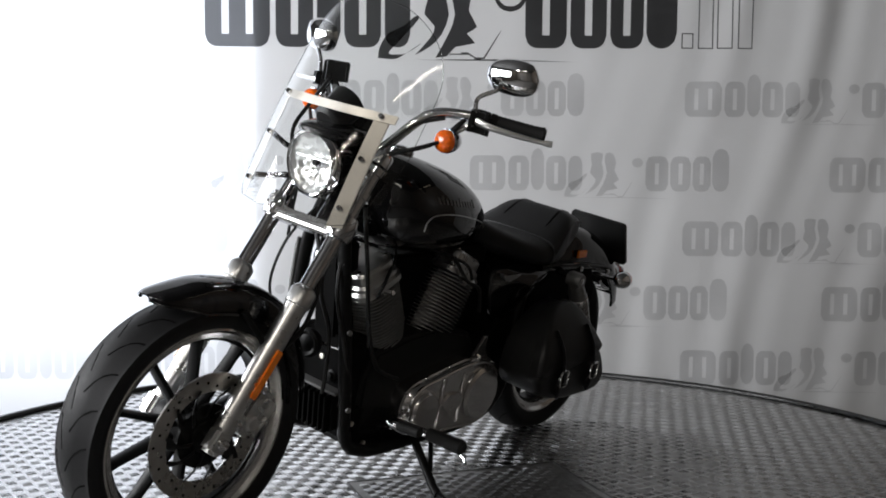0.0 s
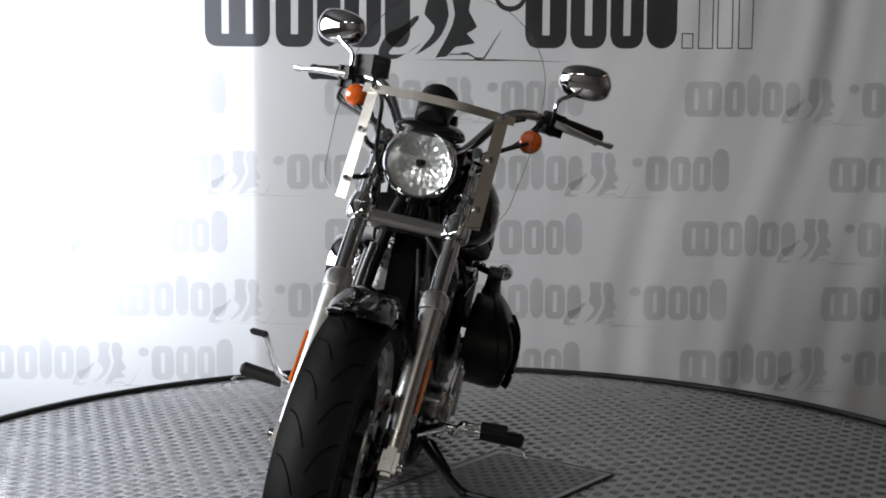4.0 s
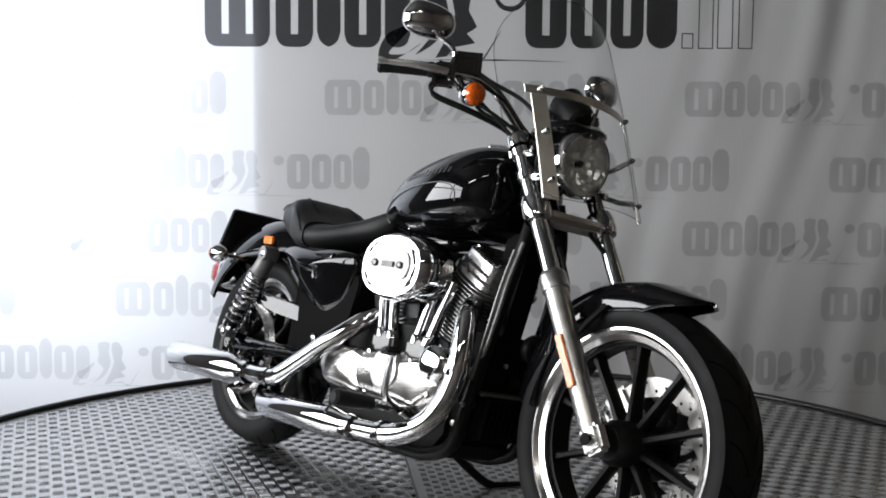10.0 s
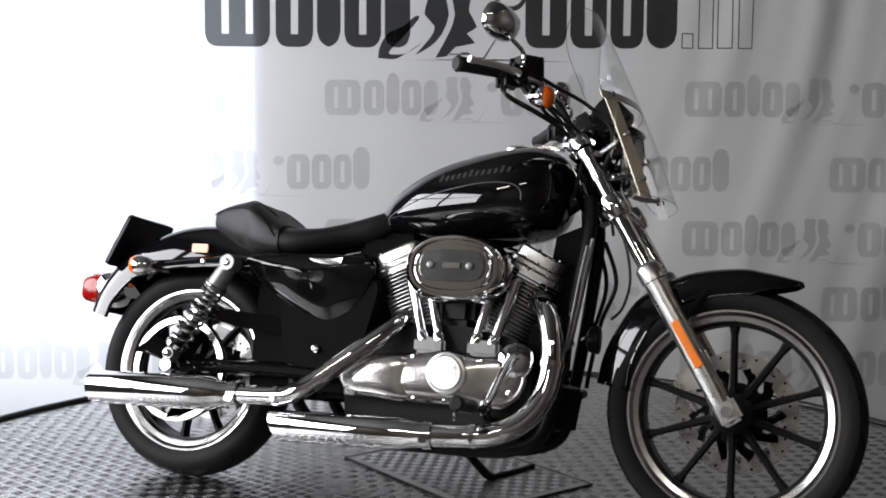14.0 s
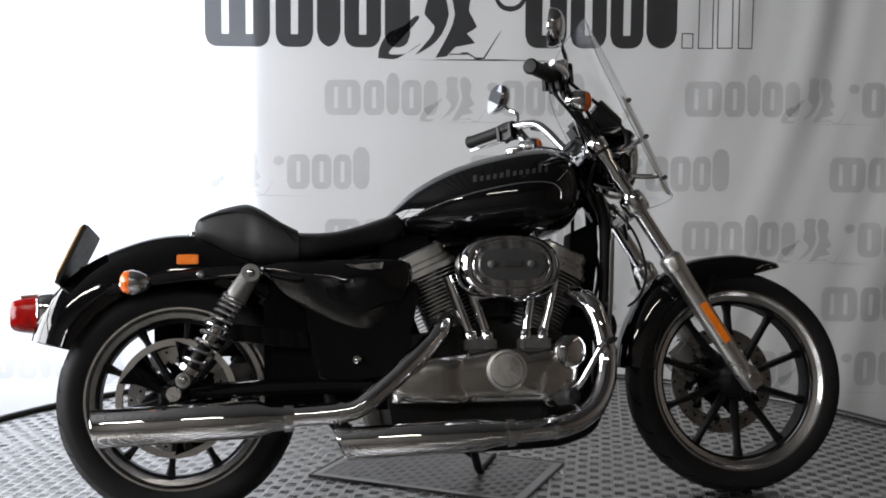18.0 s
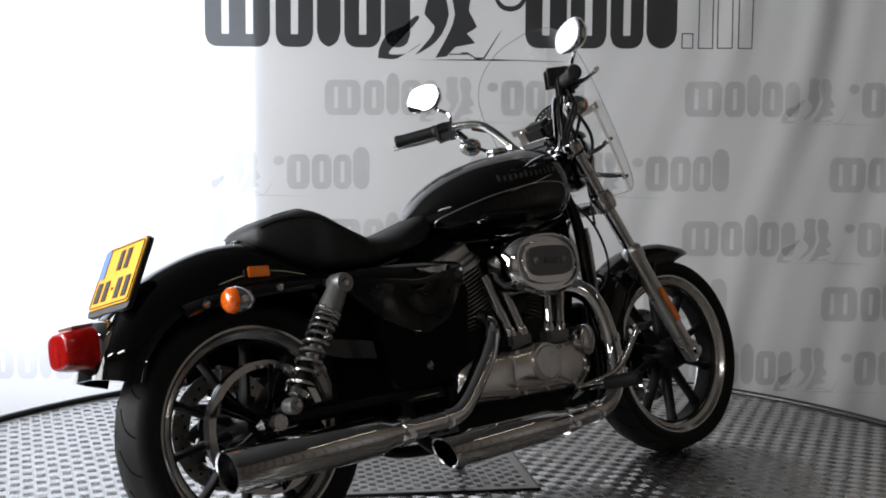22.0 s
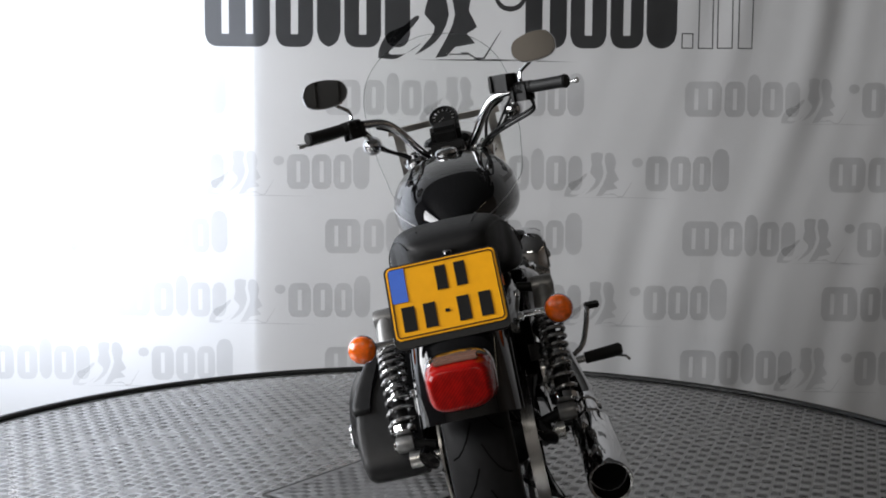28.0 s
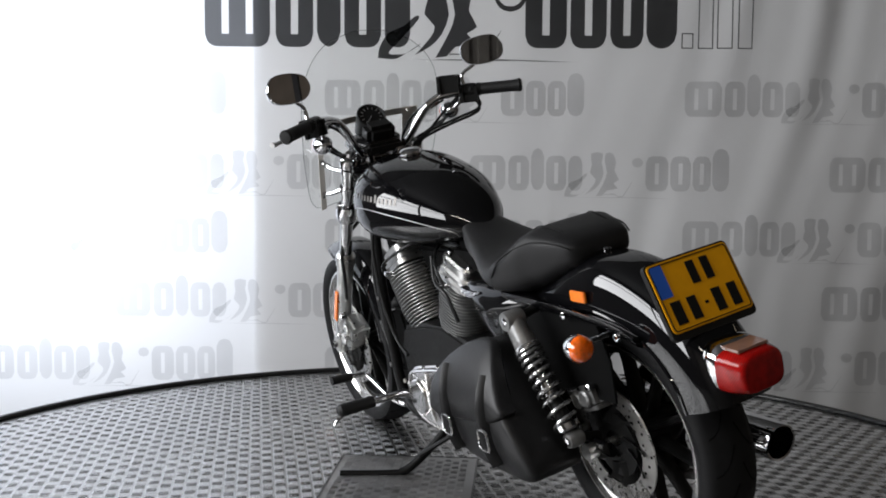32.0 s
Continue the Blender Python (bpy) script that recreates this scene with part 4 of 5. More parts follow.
# brake hose down the left fork leg, wires along the bar, fork pinch bolts
for pts, r in (([(0.985, 0.19, 1.045), (1.03, 0.135, 1.015), (1.065, 0.088, 0.952), (1.10, 0.055, 0.90)], 0.0042), ([(0.985, -0.19, 1.045), (1.03, -0.135, 1.015), (1.065, -0.088, 0.952), (1.10, -0.055, 0.90)], 0.0042),
               ([(0.95, -0.215, 1.045), (1.02, -0.17, 0.985), (1.10, -0.115, 0.90), (1.15, -0.085, 0.80), (1.17, -0.07, 0.70)], 0.0040), ([(1.13, -0.03, 0.78), (1.19, -0.05, 0.70), (1.215, -0.06, 0.60), (1.20, -0.05, 0.53), (1.17, -0.03, 0.50)], 0.0036)):
    m = B()
    tube(m, curve(pts, 6), r, 8)
    part("wiring", m, PLASTIC, bike, "black wiring sleeve")

# ---- tank ----
TANK = between([(0.520, 0.733, 0.742, 0.012, 0.5), (0.545, 0.712, 0.765, 0.045, 0.45), (0.605, 0.695, 0.820, 0.096, 0.42), (0.711, 0.684, 0.876, 0.148, 0.40), (0.844, 0.682, 0.913, 0.178, 0.40),
                (0.945, 0.690, 0.928, 0.176, 0.42), (1.005, 0.712, 0.917, 0.146, 0.45), (1.035, 0.745, 0.895, 0.097, 0.5), (1.048, 0.79, 0.865, 0.035, 0.5)], 4)
m = B()
body(m, TANK, 40, 2.35)
tank = part("fuel_tank", m, PAINT, bike, "gloss black teardrop fuel tank with silver pinstripe", sharp=60)


def tank_side(x, z, s, lift):
    """A point on the tank's flank."""
    k = max(0, min(len(TANK) - 2, next((i for i in range(len(TANK) - 1) if TANK[i + 1][0] >= x), len(TANK) - 2)))
    a, b = TANK[k], TANK[k + 1]
    f = (x - a[0]) / (b[0] - a[0])
    zb, zt, w, sh = (a[i] + (b[i] - a[i]) * f for i in range(1, 5))
    zc = zb + (zt - zb) * sh
    h = (zt - zc) if z >= zc else (zc - zb)
    q = min(0.999, abs(z - zc) / h)
    return Vector((x, s * (w * (1 - q ** 2.35) ** (1 / 2.35) + lift), z))


def tank_trim(s):
    m = B()
    tube(m, [tank_side(p.x, p.z, s, 0.0004) for p in curve([(0.575, 0, 0.715), (0.585, 0, 0.735), (0.70, 0, 0.775), (0.84, 0, 0.803), (0.925, 0, 0.806), (0.955, 0, 0.790), (0.958, 0, 0.765)], 6)], 0.0022, 6, 0.5)
    part("pinstripe", m, DECAL, tank, "thin silver pinstripe")
    m = B()
    for k in range(12):
        x = 0.735 + 0.0165 * k
        z = 0.812 + 0.12 * (x - 0.735)
        lo, hi = tank_side(x, z, s, 0.001), tank_side(x + 0.003, z + 0.014 + 0.006 * (k % 5 == 0), s, 0.001)
        lo2, hi2 = tank_side(x + 0.009, z + 0.001, s, 0.001), tank_side(x + 0.012, z + 0.015 + 0.006 * (k % 5 == 0), s, 0.001)
        m.faces.new([m.verts.new(v) for v in (lo, lo2, hi2, hi)])
    part("badge_bar", m, BADGE, tank, "grey badge bars")["kind"] = "stuff"


both(tank_trim)
m = B()
lathe(m, ((0.0, 0.030), (0.006, 0.033), (0.014, 0.032), (0.020, 0.024), (0.022, 0.004)), (0.890, 0.0, 0.919), (-0.12, 0, 1), 28)
part("fuel_cap", m, CHROME, tank, "chrome fuel cap")
m = B()
box(m, (0.975, 0, 0.936), (0.08, 0.028, 0.008), Matrix.Rotation(radians(8), 4, "Y"), 0.003)
part("tank_strap", m, CHROME, tank)

# ---- seat ----
m = B()
body(m, between([(0.042, 0.704, 0.720, 0.045, 0.5), (0.054, 0.684, 0.738, 0.078, 0.55), (0.09, 0.664, 0.754, 0.097, 0.58), (0.14, 0.636, 0.765, 0.114, 0.60), (0.172, 0.626, 0.768, 0.124, 0.60), (0.205, 0.616, 0.754, 0.138, 0.56), (0.25, 0.612, 0.725, 0.148, 0.48), (0.295, 0.612, 0.700, 0.152, 0.48)], 4), 36, 3.8)
seat = part("seat", m, VINYL, bike, "black vinyl seat with raised pillion step", sharp=50)
m = B()
body(m, between([(0.27, 0.610, 0.700, 0.149, 0.48), (0.33, 0.612, 0.697, 0.146, 0.48), (0.39, 0.626, 0.702, 0.126, 0.5), (0.46, 0.645, 0.722, 0.095, 0.5), (0.53, 0.665, 0.747, 0.074, 0.5), (0.575, 0.700, 0.765, 0.050, 0.5)], 4), 32, 2.8)
part("seat_nose", m, VINYL, seat, sharp=50)
for s in (1, -1):
    m = B()
    tube(m, curve([(0.055, s * 0.083, 0.726), (0.09, s * 0.097, 0.738), (0.15, s * 0.114, 0.742), (0.20, s * 0.132, 0.728), (0.25, s * 0.148, 0.700), (0.285, s * 0.153, 0.66)], 4), 0.0018, 6)
    part("seam", m, SATIN, seat)
m = B()
lathe(m, ((0.0, 0.007), (0.010, 0.007), (0.012, 0.011), (0.018, 0.011), (0.020, 0.004)), (0.038, 0, 0.693), (-0.2, 0, 1), 14)
part("seat_screw", m, CHROME, seat, "chrome seat screw")

for s in (1, -1):
    m = B()
    tube(m, curve([(0.10, s * 0.060, 0.7560), (0.14, s * 0.066, 0.7650), (0.172, s * 0.070, 0.7680), (0.205, s * 0.074, 0.7540), (0.25, s * 0.078, 0.7245)], 5), 0.0014, 5)
    part("stitching", m, SATIN, seat, "dark stitched seam")

# ---- rear mudguard ----
m = B()
mudguard(m, ((-0.345, 0.442), (-0.328, 0.500), (-0.285, 0.568), (-0.222, 0.625), (-0.140, 0.668), (-0.045, 0.696), (0.06, 0.700), (0.18, 0.672), (0.27, 0.625)), 0.092, (0.085, 0.11), 0.004, 16)
rear_guard = part("rear_mudguard", m, PAINT, bike, "gloss black rear mudguard")


def strut(s):
    m = B()
    pts = curve([(0.30, s * 0.110, 0.600), (0.18, s * 0.112, 0.598), (0.05, s * 0.108, 0.590), (-0.08, s * 0.102, 0.575), (-0.16, s * 0.100, 0.556)], 5)
    tube(m, pts, [0.024] * 10 + [0.022] * (len(pts) - 10), 10, 0.42)
    st = part("mudguard_strut", m, PAINT, bike, "black mudguard strut")
    for x, z in ((0.06, 0.588), (-0.12, 0.565)):
        m = B()
        lathe(m, ((0.0, 0.009), (0.008, 0.009), (0.010, 0.005)), (x, s * 0.118, z), (0, s, 0), 12)
        part("bolt", m, CHROME, st)
    m = B()
    box(m, (0.028, s * 0.098, 0.628), (0.052, 0.008, 0.024), None, 0.002)
    part("side_reflector", m, REFLEX, st, "small amber side reflector")


both(strut)

# ---- number plate and tail lamp ----
PT = Vector((0.062, 0, 0.134)).normalized()
PN = Vector((-PT.z, 0, PT.x))
PC = Vector((-0.247, 0, 0.651))


def rounded(y0, y1, h0, h1, r):
    """A rectangle's outline with round corners."""
    if r == 0:
        return [(y0, h0), (y1, h0), (y1, h1), (y0, h1)]
    out = []
    for cy, ch, a0 in ((y0 + r, h0 + r, 180), (y1 - r, h0 + r, 270), (y1 - r, h1 - r, 0), (y0 + r, h1 - r, 90)):
        out += [(cy + r * math.cos(radians(a0 + 22.5 * k)), ch + r * math.sin(radians(a0 + 22.5 * k))) for k in range(5)]
    return out


def on_plate(bm, y0, y1, h0, h1, d0, d1, r=0.0):
    return rings(bm, [[PC + Vector((0, y, 0)) + PT * h + PN * d for y, h in rounded(y0, y1, h0, h1, r)] for d in (d0, d1)])


def border(bm, y1, h1, r, w, d0, d1):
    """A thin raised frame round the plate."""
    outer, inner = rounded(-y1, y1, -h1, h1, r), rounded(-y1 + w, y1 - w, -h1 + w, h1 - w, r - w)
    at = lambda q, d: bm.verts.new(PC + Vector((0, q[0], 0)) + PT * q[1] + PN * d)
    ring = [[at(q, d) for q in path] for path, d in ((outer, d0), (outer, d1), (inner, d1), (inner, d0))]
    n = len(outer)
    for a, b in zip(ring, ring[1:]):
        for k in range(n):
            bm.faces.new((a[k], a[(k + 1) % n], b[(k + 1) % n], b[k]))
    return bm


m = on_plate(B(), -0.106, 0.106, -0.084, 0.074, -0.012, -0.001, 0.012)
plate = part("number_plate", m, PLASTIC, bike, "yellow rear number plate in a black holder")
part("plate_sheet", on_plate(B(), -0.102, 0.102, -0.070, 0.070, 0.0, 0.002, 0.010), PLATE, plate, "yellow plate sheet")
part("plate_band", on_plate(B(), 0.068, 0.097, 0.0, 0.065, 0.003, 0.004, 0.003), PLATEBLUE, plate, "blue band")
part("plate_border", border(B(), 0.0985, 0.0665, 0.008, 0.0018, 0.0022, 0.004), INKBLACK, plate)
for y0, y1, h0 in ((0.012, -0.008, 0.010), (-0.024, -0.044, 0.010), (0.084, 0.060, -0.056), (0.044, 0.022, -0.056), (0.005, -0.003, -0.034), (-0.018, -0.040, -0.056), (-0.058, -0.080, -0.056)):
    part("plate_bar", on_plate(B(), y1, y0, h0, h0 + (0.046 if y0 - y1 > 0.01 else 0.006), 0.003, 0.004), INKBLACK, plate)
m = B()
body(m, between([(-0.345, 0.482, 0.540, 0.044, 0.5), (-0.325, 0.456, 0.557, 0.063, 0.5), (-0.285, 0.460, 0.560, 0.058, 0.5), (-0.250, 0.486, 0.553, 0.04, 0.5)], 3), 24, 3.5)
tail = part("tail_lamp", m, CHROME, bike, "red tail lamp with chrome base")
m = B()
body(m, between([(-0.391, 0.478, 0.532, 0.043, 0.5), (-0.386, 0.468, 0.542, 0.052, 0.5), (-0.355, 0.463, 0.549, 0.060, 0.5), (-0.318, 0.461, 0.552, 0.062, 0.5)], 3), 32, 3.6)
part("lens", m, RED, tail, "red ribbed lens")
m = B()
box(m, (-0.346, 0, 0.5505), (0.050, 0.078, 0.006), Matrix.Rotation(radians(-4), 4, "Y"), 0.002)
part("lens_top", m, TAILTOP, tail, "smoked window on top of the lens")
m = B()
box(m, (-0.232, 0, 0.588), (0.03, 0.06, 0.07), Matrix.Rotation(radians(24), 4, "Y"), 0.004)
part("plate_bracket", m, SATIN, plate)

# ---- chassis ----
def rail(s):
    m = B()
    tube(m, curve([(1.100, s * 0.035, 0.80), (1.108, s * 0.06, 0.70), (1.088, s * 0.085, 0.52), (1.060, s * 0.10, 0.33), (1.036, s * 0.105, 0.21), (0.970, s * 0.105, 0.168), (0.86, s * 0.105, 0.156), (0.52, s * 0.105, 0.158), (0.40, s * 0.11, 0.21),
                   (0.36, s * 0.11, 0.32), (0.345, s * 0.10, 0.50), (0.30, s * 0.10, 0.60)], 5), 0.0165, 12)
    part("chassis_rail", m, SATIN, bike, "gloss black chassis tube")
    m = B()
    pts = [(0.47, s * 0.115, 0.312), (0.30, s * 0.120, 0.312), (0.10, s * 0.124, 0.308), (-0.03, s * 0.124, AZ)]
    tube(m, pts, [0.026, 0.026, 0.024, 0.024], 10, 0.6)
    part("swingarm", m, PAINT, bike, "black swingarm")
    # shock absorber
    top, bot = Vector((0.180, s * 0.178, 0.580)), Vector((0.024, s * 0.172, 0.332))
    ax = (top - bot).normalized()
    L = (top - bot).length
    m = B()
    lathe(m, ((0.02, 0.012), (0.05, 0.017), (0.09, 0.017), (0.10, 0.010), (L - 0.03, 0.010)), bot, ax, 18)
    sh = part("shock_absorber", m, SATIN, bike, "black coil-over shock absorber")
    m = B()
    lathe(m, ((L - 0.075, 0.026), (L - 0.070, 0.027), (L - 0.050, 0.026), (L - 0.025, 0.024), (L + 0.006, 0.022), (L + 0.014, 0.012)), bot, ax, 22)
    part("top_cover", m, SHOCK, sh, "grey shock top")
    u = ax.orthogonal().normalized()
    v = ax.cross(u)
    m = B()
    # wide coils below, close coils above
    n, turns = 190, 10.5
    pts = []
    for k in range(n + 1):
        f = k / n
        h = 0.035 + (L - 0.105) * (1 - (1 - f) ** 1.55)
        a = 2 * math.pi * turns * f
        pts.append(bot + ax * h + 0.027 * (math.cos(a) * u + math.sin(a) * v))
    tube(m, pts, 0.0046, 8)
    part("spring", m, SPRING, sh, "steel coil spring, wide coils below")
    m = B()
    lathe(m, ((0.03, 0.0135), (0.10, 0.0135), (0.105, 0.018), (0.15, 0.018), (0.152, 0.010)), bot, ax, 18)
    part("damper_tube", m, CHROME, sh, "chrome damper tube")
    m = B()
    lathe(m, ((0.018, 0.020), (0.022, 0.029), (0.034, 0.030), (0.036, 0.02)), bot, ax, 22)
    part("spring_seat", m, CHROME, sh)
    for c in (top, bot):
        m = B()
        k = 1.3 if c is top else 1.0
        lathe(m, ((-0.018 * k, 0.016 * k), (-0.012 * k, 0.018 * k), (0.012 * k, 0.018 * k), (0.018 * k, 0.016 * k)), c, (0, 1, 0), 18)
        part("mount_eye", m, SHOCK, sh, "grey mounting eye")
        m = B()
        lathe(m, ((0.016, 0.010), (0.024, 0.010), (0.026, 0.005)), c, (0, s, 0), 12)
        part("mount_bolt", m, CHROME, sh, "chrome mounting bolt")
    m = B()
    tube(m, [top - Vector((0, s * 0.01, 0)), Vector((0.180, s * 0.10, 0.592))], 0.011, 10)
    part("mount_stud", m, SATIN, sh)
    m = B()
    tube(m, [bot - Vector((0, s * 0.01, 0)), Vector((0.024, s * 0.11, 0.318))], 0.011, 10)
    part("mount_stud", m, SATIN, sh)


both(rail)
m = B()
tube(m, curve([(1.06, 0, 0.80), (0.90, 0, 0.70), (0.60, 0, 0.665), (0.35, 0, 0.62)], 5), 0.024, 12)
part("backbone", m, PAINT, bike)

# ---- engine ----
CY = (("rear", Vector((0.702, 0, 0.426)), Vector((-0.40, 0, 0.917))), ("front", Vector((0.888, 0, 0.432)), Vector((0.44, 0, 0.898))))
m = B()
prism(m, [(0.52, 0.20), (0.60, 0.16), (0.95, 0.16), (1.00, 0.22), (1.00, 0.36), (0.96, 0.43), (0.83, 0.455), (0.72, 0.455), (0.56, 0.43), (0.50, 0.34)], -0.11, 0.10, 0.012)
engine = part("crankcase", m, WRINKLE, bike, "black engine crankcase")
for label, base, up in CY:
    up = up.normalized()
    fwd = Vector((up.z, 0, -up.x))
    m = B()
    lathe(m, ((-0.02, 0.058), (0.165, 0.054)), base, up, 28)
    cyl = part("cylinder", m, FINS, bike, "dark grey finned cylinder")
    n = 18
    for k in range(n):
        a = base + up * (0.004 + 0.0098 * k)
        grow = 0.9 + 0.1 * min(1, k / 5)
        m = B()
        loop = oval(0, 0, 0.080 * grow, 0.100 * grow, 28, 3.0)
        rings(m, [[a + fwd * x + Vector((0, y, 0)) + up * d for x, y in loop] for d in (0.0, 0.0022)])
        part("fin", m, FINS, cyl)
    m = B()
    a = base + up * 0.180
    for d0, d1, sx, sy in ((0.0, 0.020, 0.080, 0.096), (0.020, 0.036, 0.072, 0.090), (0.036, 0.066, 0.066, 0.084)):
        rings(m, [[a + fwd * x * k + Vector((0, y * k, 0)) + up * d for x, y in oval(0, 0, sx, sy, 28, 5)] for d, k in ((d0, 1), (d1 - 0.006, 1), (d1, 0.93))])
    head = part("rocker_cover", m, CAST, bike, "silver rocker cover")
    for sx in (-1, 1):
        for sy in (-1, 1):
            m = B()
            lathe(m, ((0.0, 0.006), (0.006, 0.006), (0.008, 0.003)), a + fwd * 0.048 * sx + Vector((0, 0.06 * sy, 0)) + up * 0.064, up, 8)
            part("bolt", m, CHROME, head)

# pushrod tubes and lifter blocks
for x0, z0, x1, z1 in ((0.722, 0.412, 0.668, 0.575), (0.765, 0.412, 0.715, 0.580), (0.858, 0.412, 0.892, 0.580), (0.902, 0.412, 0.948, 0.575)):
    m = B()
    tube(m, [(x0, -0.125, z0), (x1, -0.112, z1)], 0.0135, 14)
    lathe(m, ((0.0, 0.0165), (0.018, 0.0175), (0.026, 0.0135)), (x0, -0.125, z0), (x1 - x0, 0.013, z1 - z0), 14)
    part("pushrod_tube", m, CHROME, bike, "chrome pushrod tube")
for x in (0.742, 0.882):
    m = B()
    box(m, (x, -0.122, 0.402), (0.082, 0.044, 0.040), None, 0.008)
    part("lifter_block", m, CASE, bike, "grey lifter block")

# spark plug leads over the heads
for pts in ([(0.80, -0.03, 0.68), (0.74, 0.05, 0.67), (0.66, 0.105, 0.64), (0.625, 0.11, 0.59)], [(0.84, -0.03, 0.68), (0.90, 0.05, 0.67), (0.99, 0.105, 0.62), (1.005, 0.10, 0.58)]):
    m = B()
    tube(m, curve(pts, 6), 0.0045, 8)
    part("plug_lead", m, PLASTIC, bike, "black spark plug lead")
# head fins between cylinder and rocker cover, spark plugs
for label, base, up in CY:
    up = up.normalized()
    fwd = Vector((up.z, 0, -up.x))
    m = B()
    lathe(m, ((0.0, 0.010), (0.02, 0.010), (0.022, 0.007), (0.045, 0.006)), base + up * 0.168 + Vector((0, 0.075, 0)), Vector((0, 1, 0)) + up * 0.3, 10)
    part("spark_plug", m, CHROME, bike)

# gear cover on the right
def crowned(m, outline, prof, c):
    """A cover with a gently domed face: its outline drawn in towards the face's middle."""
    outline = [(p.x, p.z) for p in curve([(x, 0, z) for x, z in outline + outline[:1]], 3)][:-1]
    rings(m, [[(c[0] + (x - c[0]) * k, y, c[1] + (z - c[1]) * k) for x, z in outline] for y, k in prof])


m = B()
crowned(m, [(0.515, 0.272), (0.54, 0.260), (0.72, 0.256), (0.92, 0.256), (0.955, 0.266), (0.985, 0.295), (0.995, 0.34), (0.975, 0.380), (0.93, 0.388), (0.87, 0.384), (0.80, 0.396), (0.73, 0.384), (0.62, 0.377), (0.55, 0.366), (0.518, 0.33)],
        ((-0.108, 1.0), (-0.126, 1.0), (-0.135, 0.985), (-0.142, 0.94), (-0.149, 0.85), (-0.1545, 0.72), (-0.1585, 0.52), (-0.1605, 0.3), (-0.161, 0.03)), (0.76, 0.322))
gear = part("gear_cover", m, SATINALU, bike, "polished gear-side engine cover", sharp=60)
m = B()
lathe(m, ((0.0, 0.052), (0.014, 0.050), (0.016, 0.044), (0.012, 0.042), (0.019, 0.040), (0.020, 0.002)), (0.800, -0.152, 0.336), (0, -1, 0), 36)
part("timer_cover", m, TIMER, gear, "round etched timer cover")
m = B()
lathe(m, ((0.0, 0.040), (0.055, 0.043), (0.057, 0.040), (0.062, 0.040), (0.064, 0.043), (0.074, 0.042), (0.080, 0.034), (0.083, 0.018), (0.0835, 0.002)), (0.955, -0.085, 0.378), (0.25, -1, 0), 30)
part("oil_filter", m, CHROME, bike, "round chrome oil filter")
for x, z in ((0.56, 0.352), (0.62, 0.272), (0.72, 0.270), (0.80, 0.272), (0.90, 0.272), (0.960, 0.30), (0.71, 0.370), (0.88, 0.368)):
    m = B()
    lathe(m, ((0.0, 0.0075), (0.006, 0.0075), (0.007, 0.003)), (x, -0.147, z), (0, -1, 0), 10)
    part("bolt", m, CHROME, gear)
m = B()
crowned(m, [(0.505, 0.310), (0.54, 0.270), (0.61, 0.262), (0.70, 0.260), (0.702, 0.31), (0.70, 0.366), (0.62, 0.374), (0.56, 0.368), (0.512, 0.346)],
        ((-0.130, 1.0), (-0.146, 1.0), (-0.152, 0.975), (-0.158, 0.90), (-0.163, 0.75), (-0.1665, 0.5), (-0.168, 0.05)), (0.60, 0.316))
part("sprocket_cover", m, SATINALU, bike, "polished sprocket cover")

# air cleaner
m = B()
AC = (0.812, 0.590)
loops = [[(x, y, z) for x, z in oval(*AC, 0.132 * k, 0.086 * k, 44, 2.35)] for y, k in ((-0.100, 0.80), (-0.115, 0.95), (-0.150, 1.0), (-0.180, 0.99), (-0.200, 0.94), (-0.211, 0.86), (-0.211, 0.80), (-0.203, 0.78))]
rings(m, loops)
cleaner = part("air_cleaner", m, CHROME, bike, "oval chrome air cleaner with dark insert")
m = B()
prism(m, oval(*AC, 0.102, 0.057, 40, 2.8), -0.200, -0.214, 0.006, 0.95)
part("cover_rib", m, CHROME, cleaner)
m = B()
prism(m, oval(AC[0], AC[1] + 0.003, 0.086, 0.040, 40, 3.4), -0.211, -0.218, 0.003, 0.96)
part("insert", m, INSERT, cleaner, "dark grey insert")
for x in (0.758, 0.858):
    m = B()
    lathe(m, ((0.0, 0.009), (0.006, 0.009), (0.008, 0.004)), (x, -0.217, AC[1] + 0.003), (0, -1, 0), 12)
    part("insert_bolt", m, SHOCK, cleaner)
m = B()
box(m, (AC[0], -0.220, AC[1] + 0.003), (0.045, 0.004, 0.014), None, 0.0007)
part("insert_badge", m, BADGE, cleaner)

# ---- exhaust ----
def pipe(name, pts, r, mat, label, k=8):
    m = B()
    tube(m, curve(pts, k), r, 18)
    return part(name, m, mat, bike, label)


fp = pipe("front_exhaust_pipe", [(0.985, -0.070, 0.530), (1.012, -0.100, 0.522), (1.034, -0.126, 0.497), (1.050, -0.142, 0.450), (1.058, -0.150, 0.400), (1.059, -0.157, 0.350), (1.048, -0.167, 0.298), (1.022, -0.180, 0.252), (0.985, -0.194, 0.220), (0.93, -0.205, 0.198), (0.86, -0.210, 0.190), (0.77, -0.212, 0.185)], 0.0268, CHROME, "chrome front exhaust pipe")
rp = pipe("rear_exhaust_pipe", [(0.664, -0.080, 0.470), (0.656, -0.105, 0.462), (0.640, -0.138, 0.440), (0.610, -0.165, 0.406), (0.560, -0.190, 0.362), (0.490, -0.212, 0.302), (0.445, -0.223, 0.268), (0.415, -0.224, 0.253), (0.370, -0.224, 0.246), (0.24, -0.223, 0.240)], 0.0245, CHROME, "chrome rear exhaust pipe")


